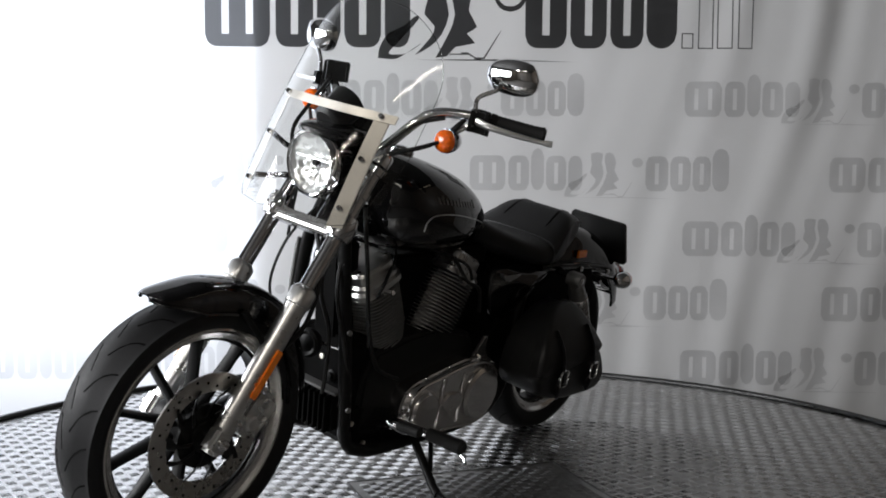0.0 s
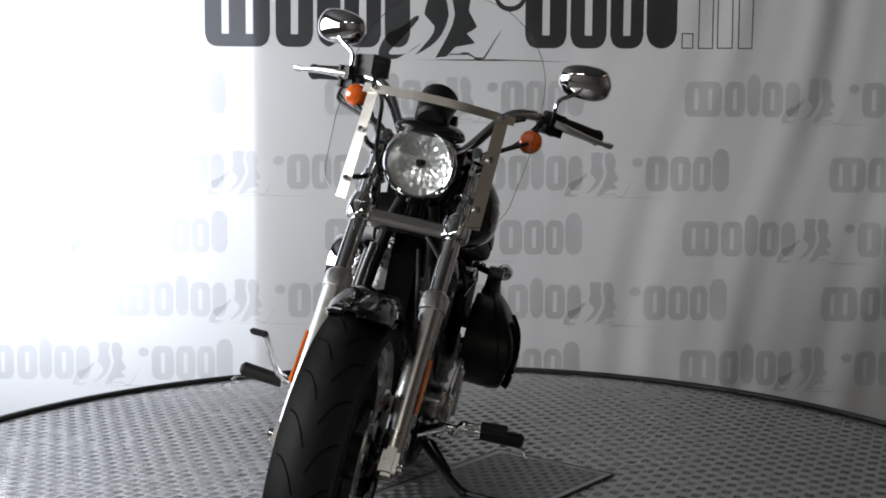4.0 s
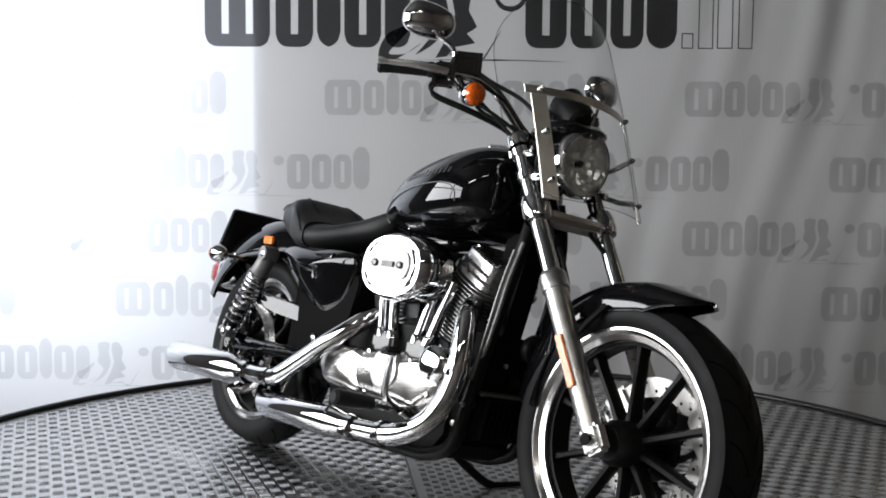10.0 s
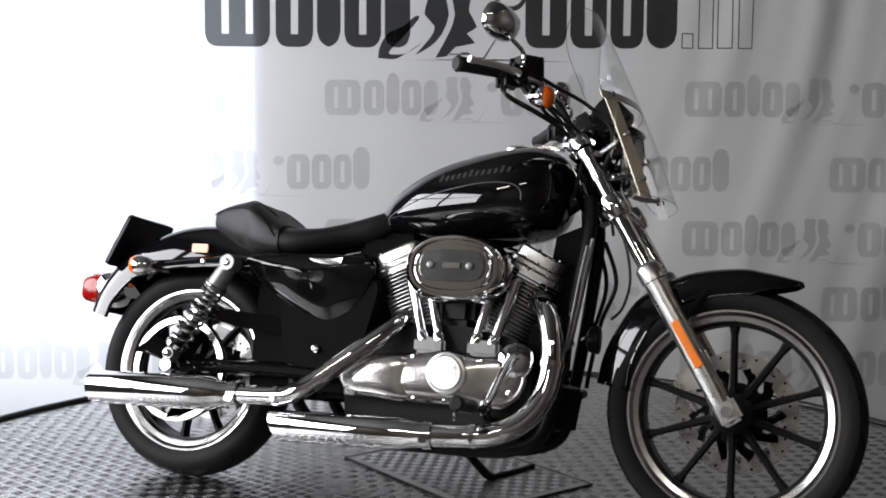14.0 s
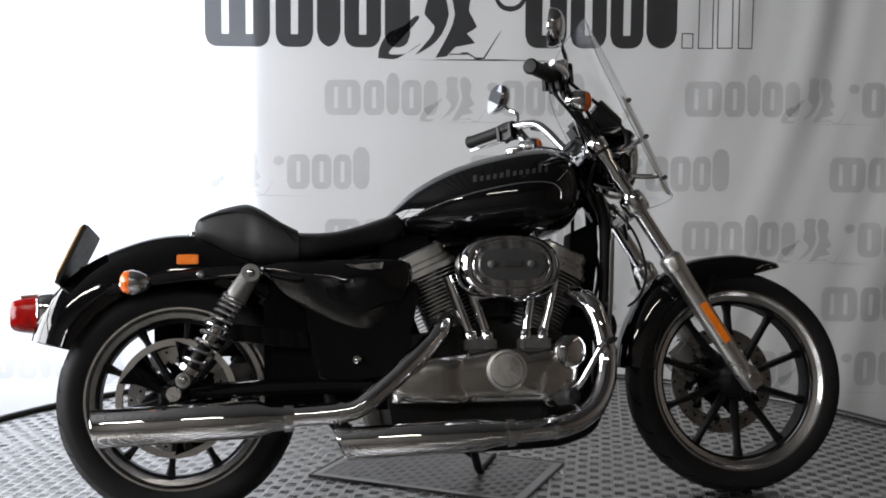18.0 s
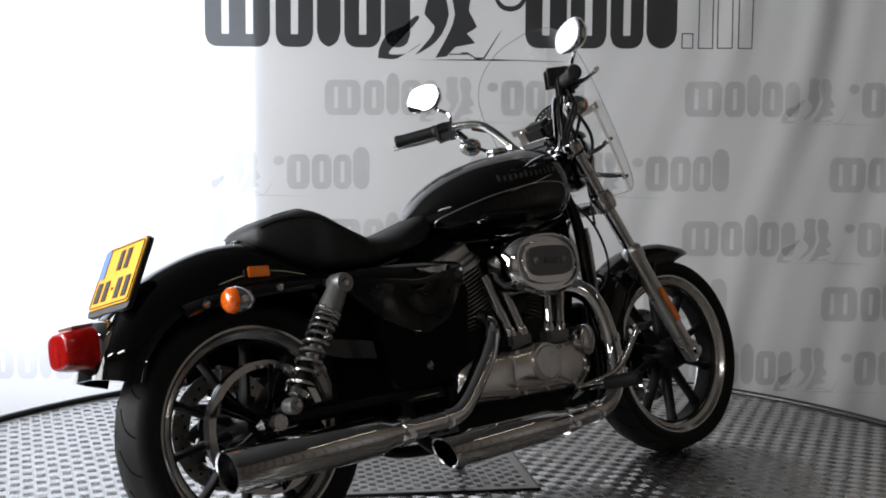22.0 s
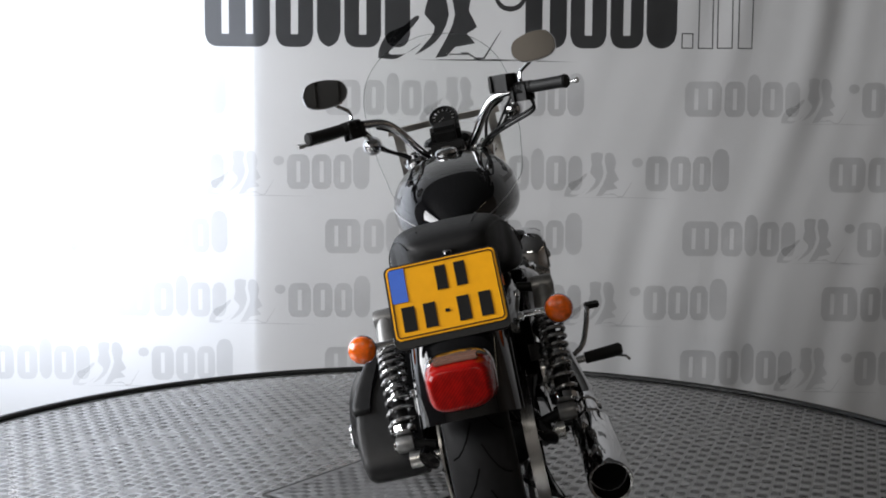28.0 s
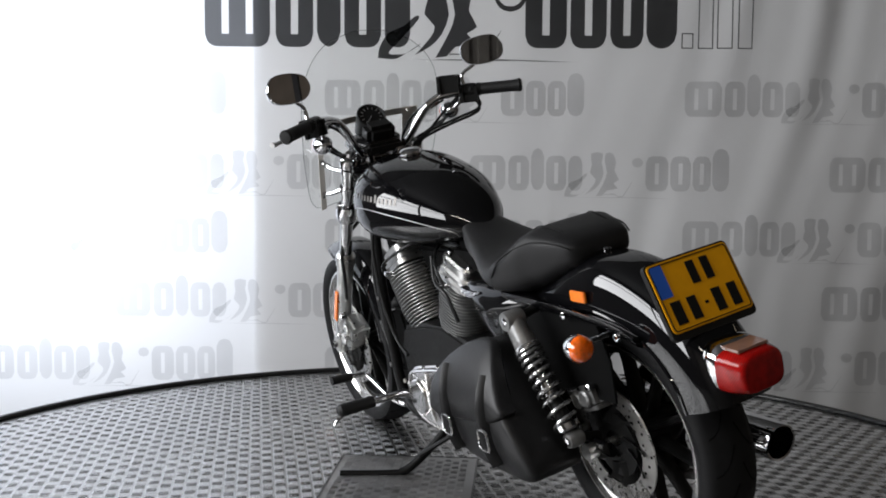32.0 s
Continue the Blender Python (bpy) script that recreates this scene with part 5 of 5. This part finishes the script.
def muffler(x0, z0, x1, z1, y, r, label, slash):
    ax = Vector((x1 - x0, 0, z1 - z0))
    L = ax.length
    m = B()
    lathe(m, ((0.0, 0.024), (0.004, 0.028), (0.05, 0.031), (0.085, r), (L - 0.004, r), (L, r - 0.002), (L - 0.002, r - 0.006), (L - 0.06, r - 0.007), (L - 0.061, 0.004)), (x0, y, z0), ax, 32)
    # the end is cut at a slant
    for v in m.verts:
        if v.co.x < x1 + 0.01:
            v.co.x -= slash * (v.co.z - z1)
    mu = part("muffler", m, CHROME, bike, label)
    m = B()
    lathe(m, ((0.0, 0.0265), (0.0, 0.0325), (0.022, 0.034), (0.022, 0.0265)), (x0, y, z0), ax, 26)
    box(m, (x0 - 0.012, y - 0.034, z0 - 0.01), (0.022, 0.014, 0.014), None, 0.003)
    part("muffler_clamp", m, CHROME, mu)
    m = B()
    lathe(m, ((L - 0.058, r - 0.008), (L - 0.057, 0.002)), (x0, y, z0), ax, 24)
    part("muffler_baffle", m, DARK, mu)


def clamp(p, q, r):
    """A band clamp round a pipe at p, facing along q."""
    m = B()
    lathe(m, ((-0.007, r), (-0.007, r + 0.003), (0.007, r + 0.003), (0.007, r)), p, q, 24, closed=True)
    box(m, Vector(p) + Vector((0, -r - 0.004, -0.006)), (0.010, 0.010, 0.016), None, 0.002)
    part("heat_shield_clamp", m, CHROME, bike, "chrome band clamp")


for p, q in (((0.385, -0.224, 0.2475), (-1, 0, -0.12)),):
    clamp(p, q, 0.0248)
for p, q in (((1.0595, -0.1535, 0.375), (0.0, -0.1, -1)), ((0.90, -0.2075, 0.1945), (-1, 0, -0.1))):
    clamp(p, q, 0.0270)
muffler(0.275, 0.241, -0.170, 0.228, -0.222, 0.0435, "long chrome upper muffler", 0.12)
muffler(0.800, 0.186, 0.380, 0.173, -0.214, 0.0385, "long chrome lower muffler", 0.45)
for a, b in (((0.30, -0.18, 0.24), (0.30, -0.10, 0.26)), ((0.50, -0.17, 0.18), (0.50, -0.10, 0.15)), ((0.72, -0.17, 0.18), (0.72, -0.10, 0.15))):
    m = B()
    tube(m, [a, b], 0.012, 8)
    part("exhaust_bracket", m, SATIN, bike)

# ---- left side: primary case, side covers ----
def primary_case():
    outline = smooth([(0.470, 0.25), (0.490, 0.203), (0.56, 0.178), (0.66, 0.182), (0.78, 0.186), (0.84, 0.203), (0.873, 0.245), (0.873, 0.30), (0.84, 0.334), (0.76, 0.352), (0.66, 0.370), (0.56, 0.374), (0.49, 0.348), (0.470, 0.30)])
    c = (0.67, 0.272)

    def ring(k, y):
        return [(c[0] + (x - c[0]) * k, y, c[1] + (z - c[1]) * k) for x, z in outline]

    m = rings(B(), [ring(k, y) for y, k in ((0.098, 1.0), (0.128, 1.0), (0.130, 1.035), (0.140, 1.035), (0.142, 0.985), (0.154, 0.955), (0.160, 0.90), (0.160, 0.3))])
    case = part("primary_cover", m, ALU, bike, "polished primary chain cover")
    m = B()
    tube(m, ring(0.93, 0.158) + ring(0.93, 0.158)[:1], 0.0055, 8)
    part("edge_rib", m, ALU, case)
    for x, z, r, d in ((0.558, 0.274, 0.078, 0.018), (0.802, 0.264, 0.054, 0.014)):
        m = B()
        lathe(m, ((0.0, r), (d * 0.6, r * 0.98), (d, r * 0.88), (d + 0.001, 0.004)), (x, 0.156, z), (0, 1, 0), 40)
        part("round_cover", m, ALU, case, "round polished cover")
    m = B()
    prism(m, oval(0.690, 0.272, 0.045, 0.026, 24, 3.0), 0.158, 0.170, 0.004, 0.95)
    part("inspection_plate", m, ALU, case)
    for x in (0.645, 0.735):
        m = B()
        tube(m, curve([(x, 0.160, 0.205), (x + 0.004, 0.163, 0.27), (x - 0.004, 0.160, 0.345)], 4), 0.006, 8)
        part("cast_rib", m, ALU, case)
    # bracket and lug for the clutch cable
    m = B()
    prism(m, [(0.50, 0.352), (0.60, 0.366), (0.575, 0.392), (0.545, 0.432), (0.532, 0.430), (0.536, 0.392)], 0.128, 0.138, 0.002)
    part("cable_bracket", m, ALU, case, "polished cable bracket")
    for k in range(12):
        a = 2 * math.pi * (k + 0.5) / 12
        q = outline[int(len(outline) * (k + 0.5) / 12)]
        m = B()
        lathe(m, ((0.0, 0.007), (0.006, 0.007), (0.008, 0.003)), (c[0] + (q[0] - c[0]) * 0.995, 0.139, c[1] + (q[1] - c[1]) * 0.995), (0, 1, 0), 8)
        part("bolt", m, CHROME, case)


primary_case()


def side_cover(s):
    m = B()
    shape = [(0.200, 0.600), (0.26, 0.615), (0.40, 0.618), (0.55, 0.615), (0.575, 0.585), (0.555, 0.525), (0.515, 0.470), (0.465, 0.438), (0.41, 0.448), (0.33, 0.486), (0.25, 0.540)]
    shape = [(p.x, p.z) for p in curve([(x, 0, z) for x, z in shape + shape[:1]], 3)][:-1]
    reach, inward = (0.84, 0.018) if s > 0 else (1.0, -0.028)
    rings(m, [[(0.2 + (0.20 + (x - 0.40) * k) * reach, s * (y - inward + 0.12 * (z - 0.55)), 0.56 + (z - 0.56) * k) for x, z in shape] for y, k in [(0.08, 0.97), (0.100, 1.0)] + [(0.112 + 0.036 * (1 - k ** 2.2), k) for k in (0.985, 0.95, 0.90, 0.83, 0.75, 0.65, 0.54, 0.42, 0.30, 0.18, 0.06)]])
    part("side_cover", m, PAINT, bike, "gloss black side cover", sharp=60)
    m = B()
    prism(m, [(0.405, 0.603), (0.45, 0.600), (0.50, 0.607), (0.495, 0.592), (0.465, 0.582), (0.43, 0.590)], s * (0.128 - inward), s * (0.148 - inward), 0.003)
    part("cover_badge", m, CHROME, bike, "small chrome winged badge")
    # foot peg
    m = B()
    tube(m, [(0.905, s * 0.16, 0.255), (0.905, s * 0.265, 0.262)], 0.011, 10)
    tube(m, [(0.905, s * 0.10, 0.22), (0.905, s * 0.17, 0.255)], 0.013, 10)
    peg = part("foot_peg", m, CHROME, bike, "rubber foot peg on a chrome arm")
    m = B()
    tube(m, [(0.905, s * 0.262, 0.262), (0.904, s * 0.365, 0.268), (0.904, s * 0.372, 0.268)], [0.017, 0.019, 0.012], 14)
    part("rubber", m, GRIP, peg, "black rubber")
    m = B()
    tube(m, [(0.904, s * 0.355, 0.252), (0.906, s * 0.378, 0.245), (0.908, s * 0.388, 0.232)], 0.004, 8)
    part("feeler", m, CHROME, peg)


both(side_cover)
# gear lever, brake pedal
m = B()
tube(m, curve([(0.86, 0.185, 0.235), (0.93, 0.20, 0.25), (1.02, 0.215, 0.300), (1.035, 0.24, 0.310), (1.035, 0.27, 0.312)], 4), 0.0075, 10)
lev = part("gear_lever", m, CHROME, bike, "chrome gear lever")
m = B()
tube(m, [(1.035, 0.262, 0.312), (1.035, 0.325, 0.318)], 0.013, 12)
part("rubber", m, GRIP, lev, "black rubber")
m = B()
tube(m, curve([(0.90, -0.17, 0.255), (0.945, -0.255, 0.285), (0.975, -0.285, 0.335), (1.00, -0.300, 0.380), (1.012, -0.305, 0.392)], 4), 0.0085, 10)
ped = part("brake_pedal", m, CHROME, bike, "chrome brake pedal")
m = B()
box(m, (1.015, -0.318, 0.394), (0.030, 0.045, 0.014), Matrix.Rotation(radians(-20), 4, "Y"), 0.004)
part("pad", m, GRIP, ped, "black pedal pad")

# side stand
m = B()
tube(m, curve([(0.765, 0.115, 0.165), (0.775, 0.16, 0.128), (0.80, 0.232, 0.080), (0.812, 0.262, 0.070)], 4), 0.012, 10)
tube(m, curve([(0.808, 0.258, 0.070), (0.845, 0.33, 0.084), (0.885, 0.412, 0.103)], 4), [0.009] * 9, 8, 0.8)
part("side_stand", m, SATIN, bike, "black side stand, folded out")
m = B()
tube(m, [(0.70, 0.125, 0.165), (0.785, 0.205, 0.108)], 0.007, 8)
part("stand_spring", m, SATIN, bike)

# ---- front of the engine: regulator, hoses, horn ----
m = B()
box(m, (1.050, 0, 0.272), (0.040, 0.14, 0.105), Matrix.Rotation(radians(8), 4, "Y"), 0.008)
reg = part("voltage_regulator", m, WRINKLE, bike, "black finned voltage regulator")
for k in range(8):
    m = B()
    box(m, (1.074, -0.063 + 0.018 * k, 0.272), (0.022, 0.005, 0.098), Matrix.Rotation(radians(8), 4, "Y"))
    part("fin", m, DARK, reg)
m = B()
box(m, (1.052, 0, 0.331), (0.050, 0.165, 0.006), Matrix.Rotation(radians(8), 4, "Y"), 0.002)
box(m, (1.050, 0.080, 0.315), (0.016, 0.006, 0.045), None, 0.002)
box(m, (1.050, -0.080, 0.315), (0.016, 0.006, 0.045), None, 0.002)
part("regulator_bracket", m, SHOCK, reg, "grey steel bracket")
# near-black blocks added to fill the dark space between the front tubes
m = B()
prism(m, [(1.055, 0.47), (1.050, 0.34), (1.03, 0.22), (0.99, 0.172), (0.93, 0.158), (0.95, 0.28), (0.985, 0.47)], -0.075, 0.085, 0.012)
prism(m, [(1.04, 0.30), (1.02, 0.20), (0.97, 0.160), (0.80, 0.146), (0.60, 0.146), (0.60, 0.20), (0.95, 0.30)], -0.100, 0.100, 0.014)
part("front_dark_fill", m, DARK, bike, "near-black filler block between the front chassis tubes")
# narrow near-black block added to darken the gap behind the steering head
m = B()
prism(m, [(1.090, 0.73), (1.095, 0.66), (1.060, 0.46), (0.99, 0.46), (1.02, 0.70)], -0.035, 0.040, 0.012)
part("head_dark_fill", m, DARK, bike, "near-black filler block behind the steering head")
# horn and its bracket on the left downtube, ignition coil above
m = B()
lathe(m, ((-0.020, 0.012), (-0.012, 0.030), (0.0, 0.036), (0.012, 0.036), (0.016, 0.030), (0.012, 0.022), (0.017, 0.006)), (1.122, 0.012, 0.450), (1, 0.1, 0), 26)
part("horn", m, SATIN, bike, "small round black horn")
m = B()
tube(m, curve([(1.100, 0.02, 0.452), (1.085, 0.05, 0.45), (1.082, 0.085, 0.452)], 4), 0.006, 8)
part("horn_bracket", m, CHROME, bike)
for y, z in ((0.088, 0.50), (-0.088, 0.50), (0.10, 0.30), (-0.10, 0.30), (0.062, 0.665), (-0.062, 0.665)):
    m = B()
    lathe(m, ((0.0, 0.007), (0.005, 0.007), (0.006, 0.003)), (1.088 + (z - 0.5) * 0.14, y * 1.17, z), (0.3, 1 if y > 0 else -1, 0), 8)
    part("chassis_bolt", m, SHOCK, bike)
# near-black filler blocks added to block light through the gaps below the seat
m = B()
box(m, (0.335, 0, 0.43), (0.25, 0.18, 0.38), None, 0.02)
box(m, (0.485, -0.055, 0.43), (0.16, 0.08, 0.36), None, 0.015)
part("under_seat_fill", m, DARK, bike, "near-black filler block under the seat")
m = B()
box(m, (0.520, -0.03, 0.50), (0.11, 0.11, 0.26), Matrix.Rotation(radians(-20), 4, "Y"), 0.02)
part("rear_cylinder_fill", m, DARK, bike, "near-black filler block behind the rear cylinder")
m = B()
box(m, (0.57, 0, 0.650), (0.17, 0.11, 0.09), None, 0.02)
part("seat_nose_fill", m, DARK, bike, "near-black filler block under the seat nose")
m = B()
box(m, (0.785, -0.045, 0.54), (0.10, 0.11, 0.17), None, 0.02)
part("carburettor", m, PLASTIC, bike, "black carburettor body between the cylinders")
# near-black wedge added to darken the gap between the cylinders
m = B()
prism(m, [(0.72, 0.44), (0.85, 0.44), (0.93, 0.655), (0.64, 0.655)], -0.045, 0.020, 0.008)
part("cylinder_gap_fill", m, DARK, bike, "near-black filler in the gap between the cylinders")
for pts in ([(1.20, 0.05, 0.74), (1.24, 0.12, 0.66), (1.27, 0.125, 0.55), (1.33, 0.11, 0.48), (1.40, 0.10, 0.40)],
            [(1.10, 0.05, 0.72), (1.13, 0.08, 0.60), (1.10, 0.10, 0.48), (1.06, 0.11, 0.36)], [(1.06, 0.06, 0.80), (1.06, 0.10, 0.66), (1.03, 0.115, 0.50), (0.98, 0.12, 0.40), (0.90, 0.13, 0.36)],
            [(1.13, 0.03, 0.70), (1.16, 0.055, 0.60), (1.125, 0.07, 0.50), (1.105, 0.065, 0.38), (1.10, 0.06, 0.33)],
            [(0.70, 0.09, 0.66), (0.66, 0.115, 0.60), (0.60, 0.12, 0.57), (0.57, 0.115, 0.50)]):
    m = B()
    tube(m, curve(pts, 6), 0.0055, 8)
    part("hose", m, PLASTIC, bike, "black hose")

# oil lines beside the right chassis tube, bolts and plugs on the case front
for pts, r in (([(1.122, -0.078, 0.69), (1.110, -0.092, 0.60), (1.098, -0.100, 0.50), (1.082, -0.104, 0.42), (1.05, -0.10, 0.38)], 0.0055), ([(1.112, -0.092, 0.67), (1.100, -0.104, 0.58), (1.086, -0.112, 0.46), (1.070, -0.116, 0.36)], 0.004)):
    m = B()
    tube(m, curve(pts, 6), r, 10)
    part("oil_line", m, SHOCK, bike, "grey braided oil line")
for x, y, z in ((1.055, -0.06, 0.44), (1.055, 0.06, 0.44), (1.052, 0.0, 0.40), (1.02, -0.101, 0.25), (0.96, -0.101, 0.185), (0.99, -0.101, 0.30), (1.02, 0.101, 0.25), (0.96, 0.101, 0.185), (0.88, 0.101, 0.16), (0.88, -0.101, 0.16)):
    m = B()
    side = (1, 0, 0) if abs(y) < 0.09 else (0, 1 if y > 0 else -1, 0)
    lathe(m, ((-0.004, 0.007), (0.005, 0.007), (0.006, 0.003)), (x, y, z), side, 8)
    part("case_bolt", m, STEEL, bike)
m = B()
lathe(m, ((0.0, 0.016), (0.010, 0.016), (0.013, 0.010), (0.020, 0.009), (0.021, 0.003)), (1.045, 0.04, 0.36), (1, 0, 0.1), 14)
part("oil_sensor", m, SATIN, bike, "black pressure sensor")

# brake calipers: body, two piston bosses, pins
def caliper(name, c, size, turn, boss, mat):
    m = B()
    r = Matrix.Rotation(radians(turn), 4, "Y")
    box(m, c, size, r, 0.012)
    cal = part(name, m, mat, bike, "cast brake caliper with two piston bosses")
    for k in boss:
        m = B()
        lathe(m, ((0.0, 0.020), (0.010, 0.019), (0.013, 0.014), (0.011, 0.010), (0.012, 0.002)), Vector(c) + r.to_3x3() @ Vector((k * size[0], size[1] / 2 - 0.002, 0)), (0, 1, 0), 20)
        part("piston_boss", m, mat, cal)
    for k in (-0.42, 0.42):
        m = B()
        lathe(m, ((0.0, 0.009), (0.014, 0.009), (0.017, 0.005)), Vector(c) + r.to_3x3() @ Vector((k * size[0], size[1] / 2 - 0.004, size[2] * 0.42)), (0, 1, 0), 10)
        part("pin", m, CHROME, cal)
    m = B()
    box(m, Vector(c) + r.to_3x3() @ Vector((0, 0, -size[2] * 0.45)), (size[0] * 0.8, size[1] * 1.08, 0.010), r, 0.003)
    part("bridge", m, mat, cal)


caliper("front_caliper", (1.372, 0.090, 0.352), (0.112, 0.062, 0.078), 50, (-0.22, 0.22), CAST)
caliper("rear_caliper", (0.030, 0.098, 0.405), (0.090, 0.050, 0.054), 18, (-0.05, 0.28), SHOCK)

# belt guard
m = B()
prism(m, [(0.115, 0.468), (0.110, 0.432), (0.195, 0.416), (0.390, 0.392), (0.410, 0.432), (0.26, 0.452)], -0.090, -0.124, 0.004, 0.98)
for v in m.verts:
    v.co.y += (v.co.x - 0.26) * 0.20
part("belt_guard", m, PAINT, bike, "black belt guard")

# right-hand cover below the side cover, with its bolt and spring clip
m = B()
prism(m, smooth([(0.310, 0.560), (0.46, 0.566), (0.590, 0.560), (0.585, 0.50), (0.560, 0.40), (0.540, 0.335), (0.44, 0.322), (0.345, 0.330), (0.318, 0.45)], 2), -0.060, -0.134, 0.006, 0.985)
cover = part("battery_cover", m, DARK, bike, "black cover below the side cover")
m = B()
lathe(m, ((0.0, 0.010), (0.010, 0.010), (0.012, 0.006), (0.014, 0.002)), (0.432, -0.133, 0.372), (0, -1, 0), 14)
part("bolt", m, CHROME, cover)

# ---- saddlebag on the left ----
def belly(x, y, z):
    """The bag's outer side bows out at the middle of its height."""
    return (x, y - (2.3 if z > 0.36 else 1.0) * (z - 0.36) ** 2 * max(0.0, (y - 0.15) / 0.12), z)


BAG = [(0.458, 0.335), (0.447, 0.400), (0.408, 0.460), (0.338, 0.506), (0.258, 0.522), (0.218, 0.500), (0.150, 0.418), (0.085, 0.335), (0.054, 0.278), (0.078, 0.246), (0.17, 0.240), (0.31, 0.248), (0.425, 0.285)]
BAG = [(p.x, p.z) for p in curve([(x, 0, z) for x, z in BAG + BAG[:1]], 3)][:-1]
m = B()
cx, cz = 0.28, 0.40
loops = [[belly(cx + (x - cx) * k, y, cz + (z - cz) * k) for x, z in BAG] for y, k in ((0.140, 0.96), (0.143, 0.99), (0.20, 1.0), (0.262, 1.0), (0.274, 0.992), (0.281, 0.970), (0.285, 0.92), (0.288, 0.5))]
rings(m, loops)
bag = part("saddlebag", m, LEATHER, bike, "black leather saddlebag with strap buckles", sharp=50)
FLAP = [(0.468, 0.345), (0.456, 0.405), (0.414, 0.468), (0.340, 0.516), (0.252, 0.533), (0.206, 0.507), (0.140, 0.425), (0.120, 0.393), (0.190, 0.365), (0.31, 0.350), (0.42, 0.335)]
FLAP = [(p.x, p.z) for p in curve([(x, 0, z) for x, z in FLAP + FLAP[:1]], 3)][:-1]
m = B()
loops = [[belly(cx + (x - cx) * k, y, 0.45 + (z - 0.45) * k) for x, z in FLAP] for y, k in ((0.250, 0.985), (0.272, 0.99), (0.283, 0.985), (0.289, 0.965), (0.2935, 0.91), (0.296, 0.4))]
rings(m, loops)
part("flap", m, LEATHER, bag, "leather flap", sharp=50)
for x in (0.185, 0.355):
    m = B()
    tube(m, curve([belly(x + 0.02, 0.294, 0.47), belly(x + 0.01, 0.299, 0.42), (x, 0.300, 0.35), (x - 0.005, 0.295, 0.30), (x - 0.008, 0.286, 0.27)], 4), 0.014, 8, 0.2)
    st = part("strap", m, LEATHER, bag, "leather strap")
    m = B()
    loop = oval(x, 0.335, 0.020, 0.024, 20, 4)
    tube(m, [(a, 0.306, b) for a, b in loop + loop[:1]], 0.0035, 6)
    part("buckle", m, CHROME, st, "chrome buckle")


# ---- what turns ----
def motions():
    rows = [0.5 * k for k in range(65)]
    stand = pose(-0.707, -0.144, 0.0035, 0, 0, -4.5) @ pose(0, 0, 0, -13, 0, 0)
    for thing, base in ((turntable, Matrix()), (tread_sheet, SHEET), (bike, stand)):
        walk(thing, [(t, pose(0, 0, 0, 0, 0, turned(t)) @ base) for t in rows])


motions()
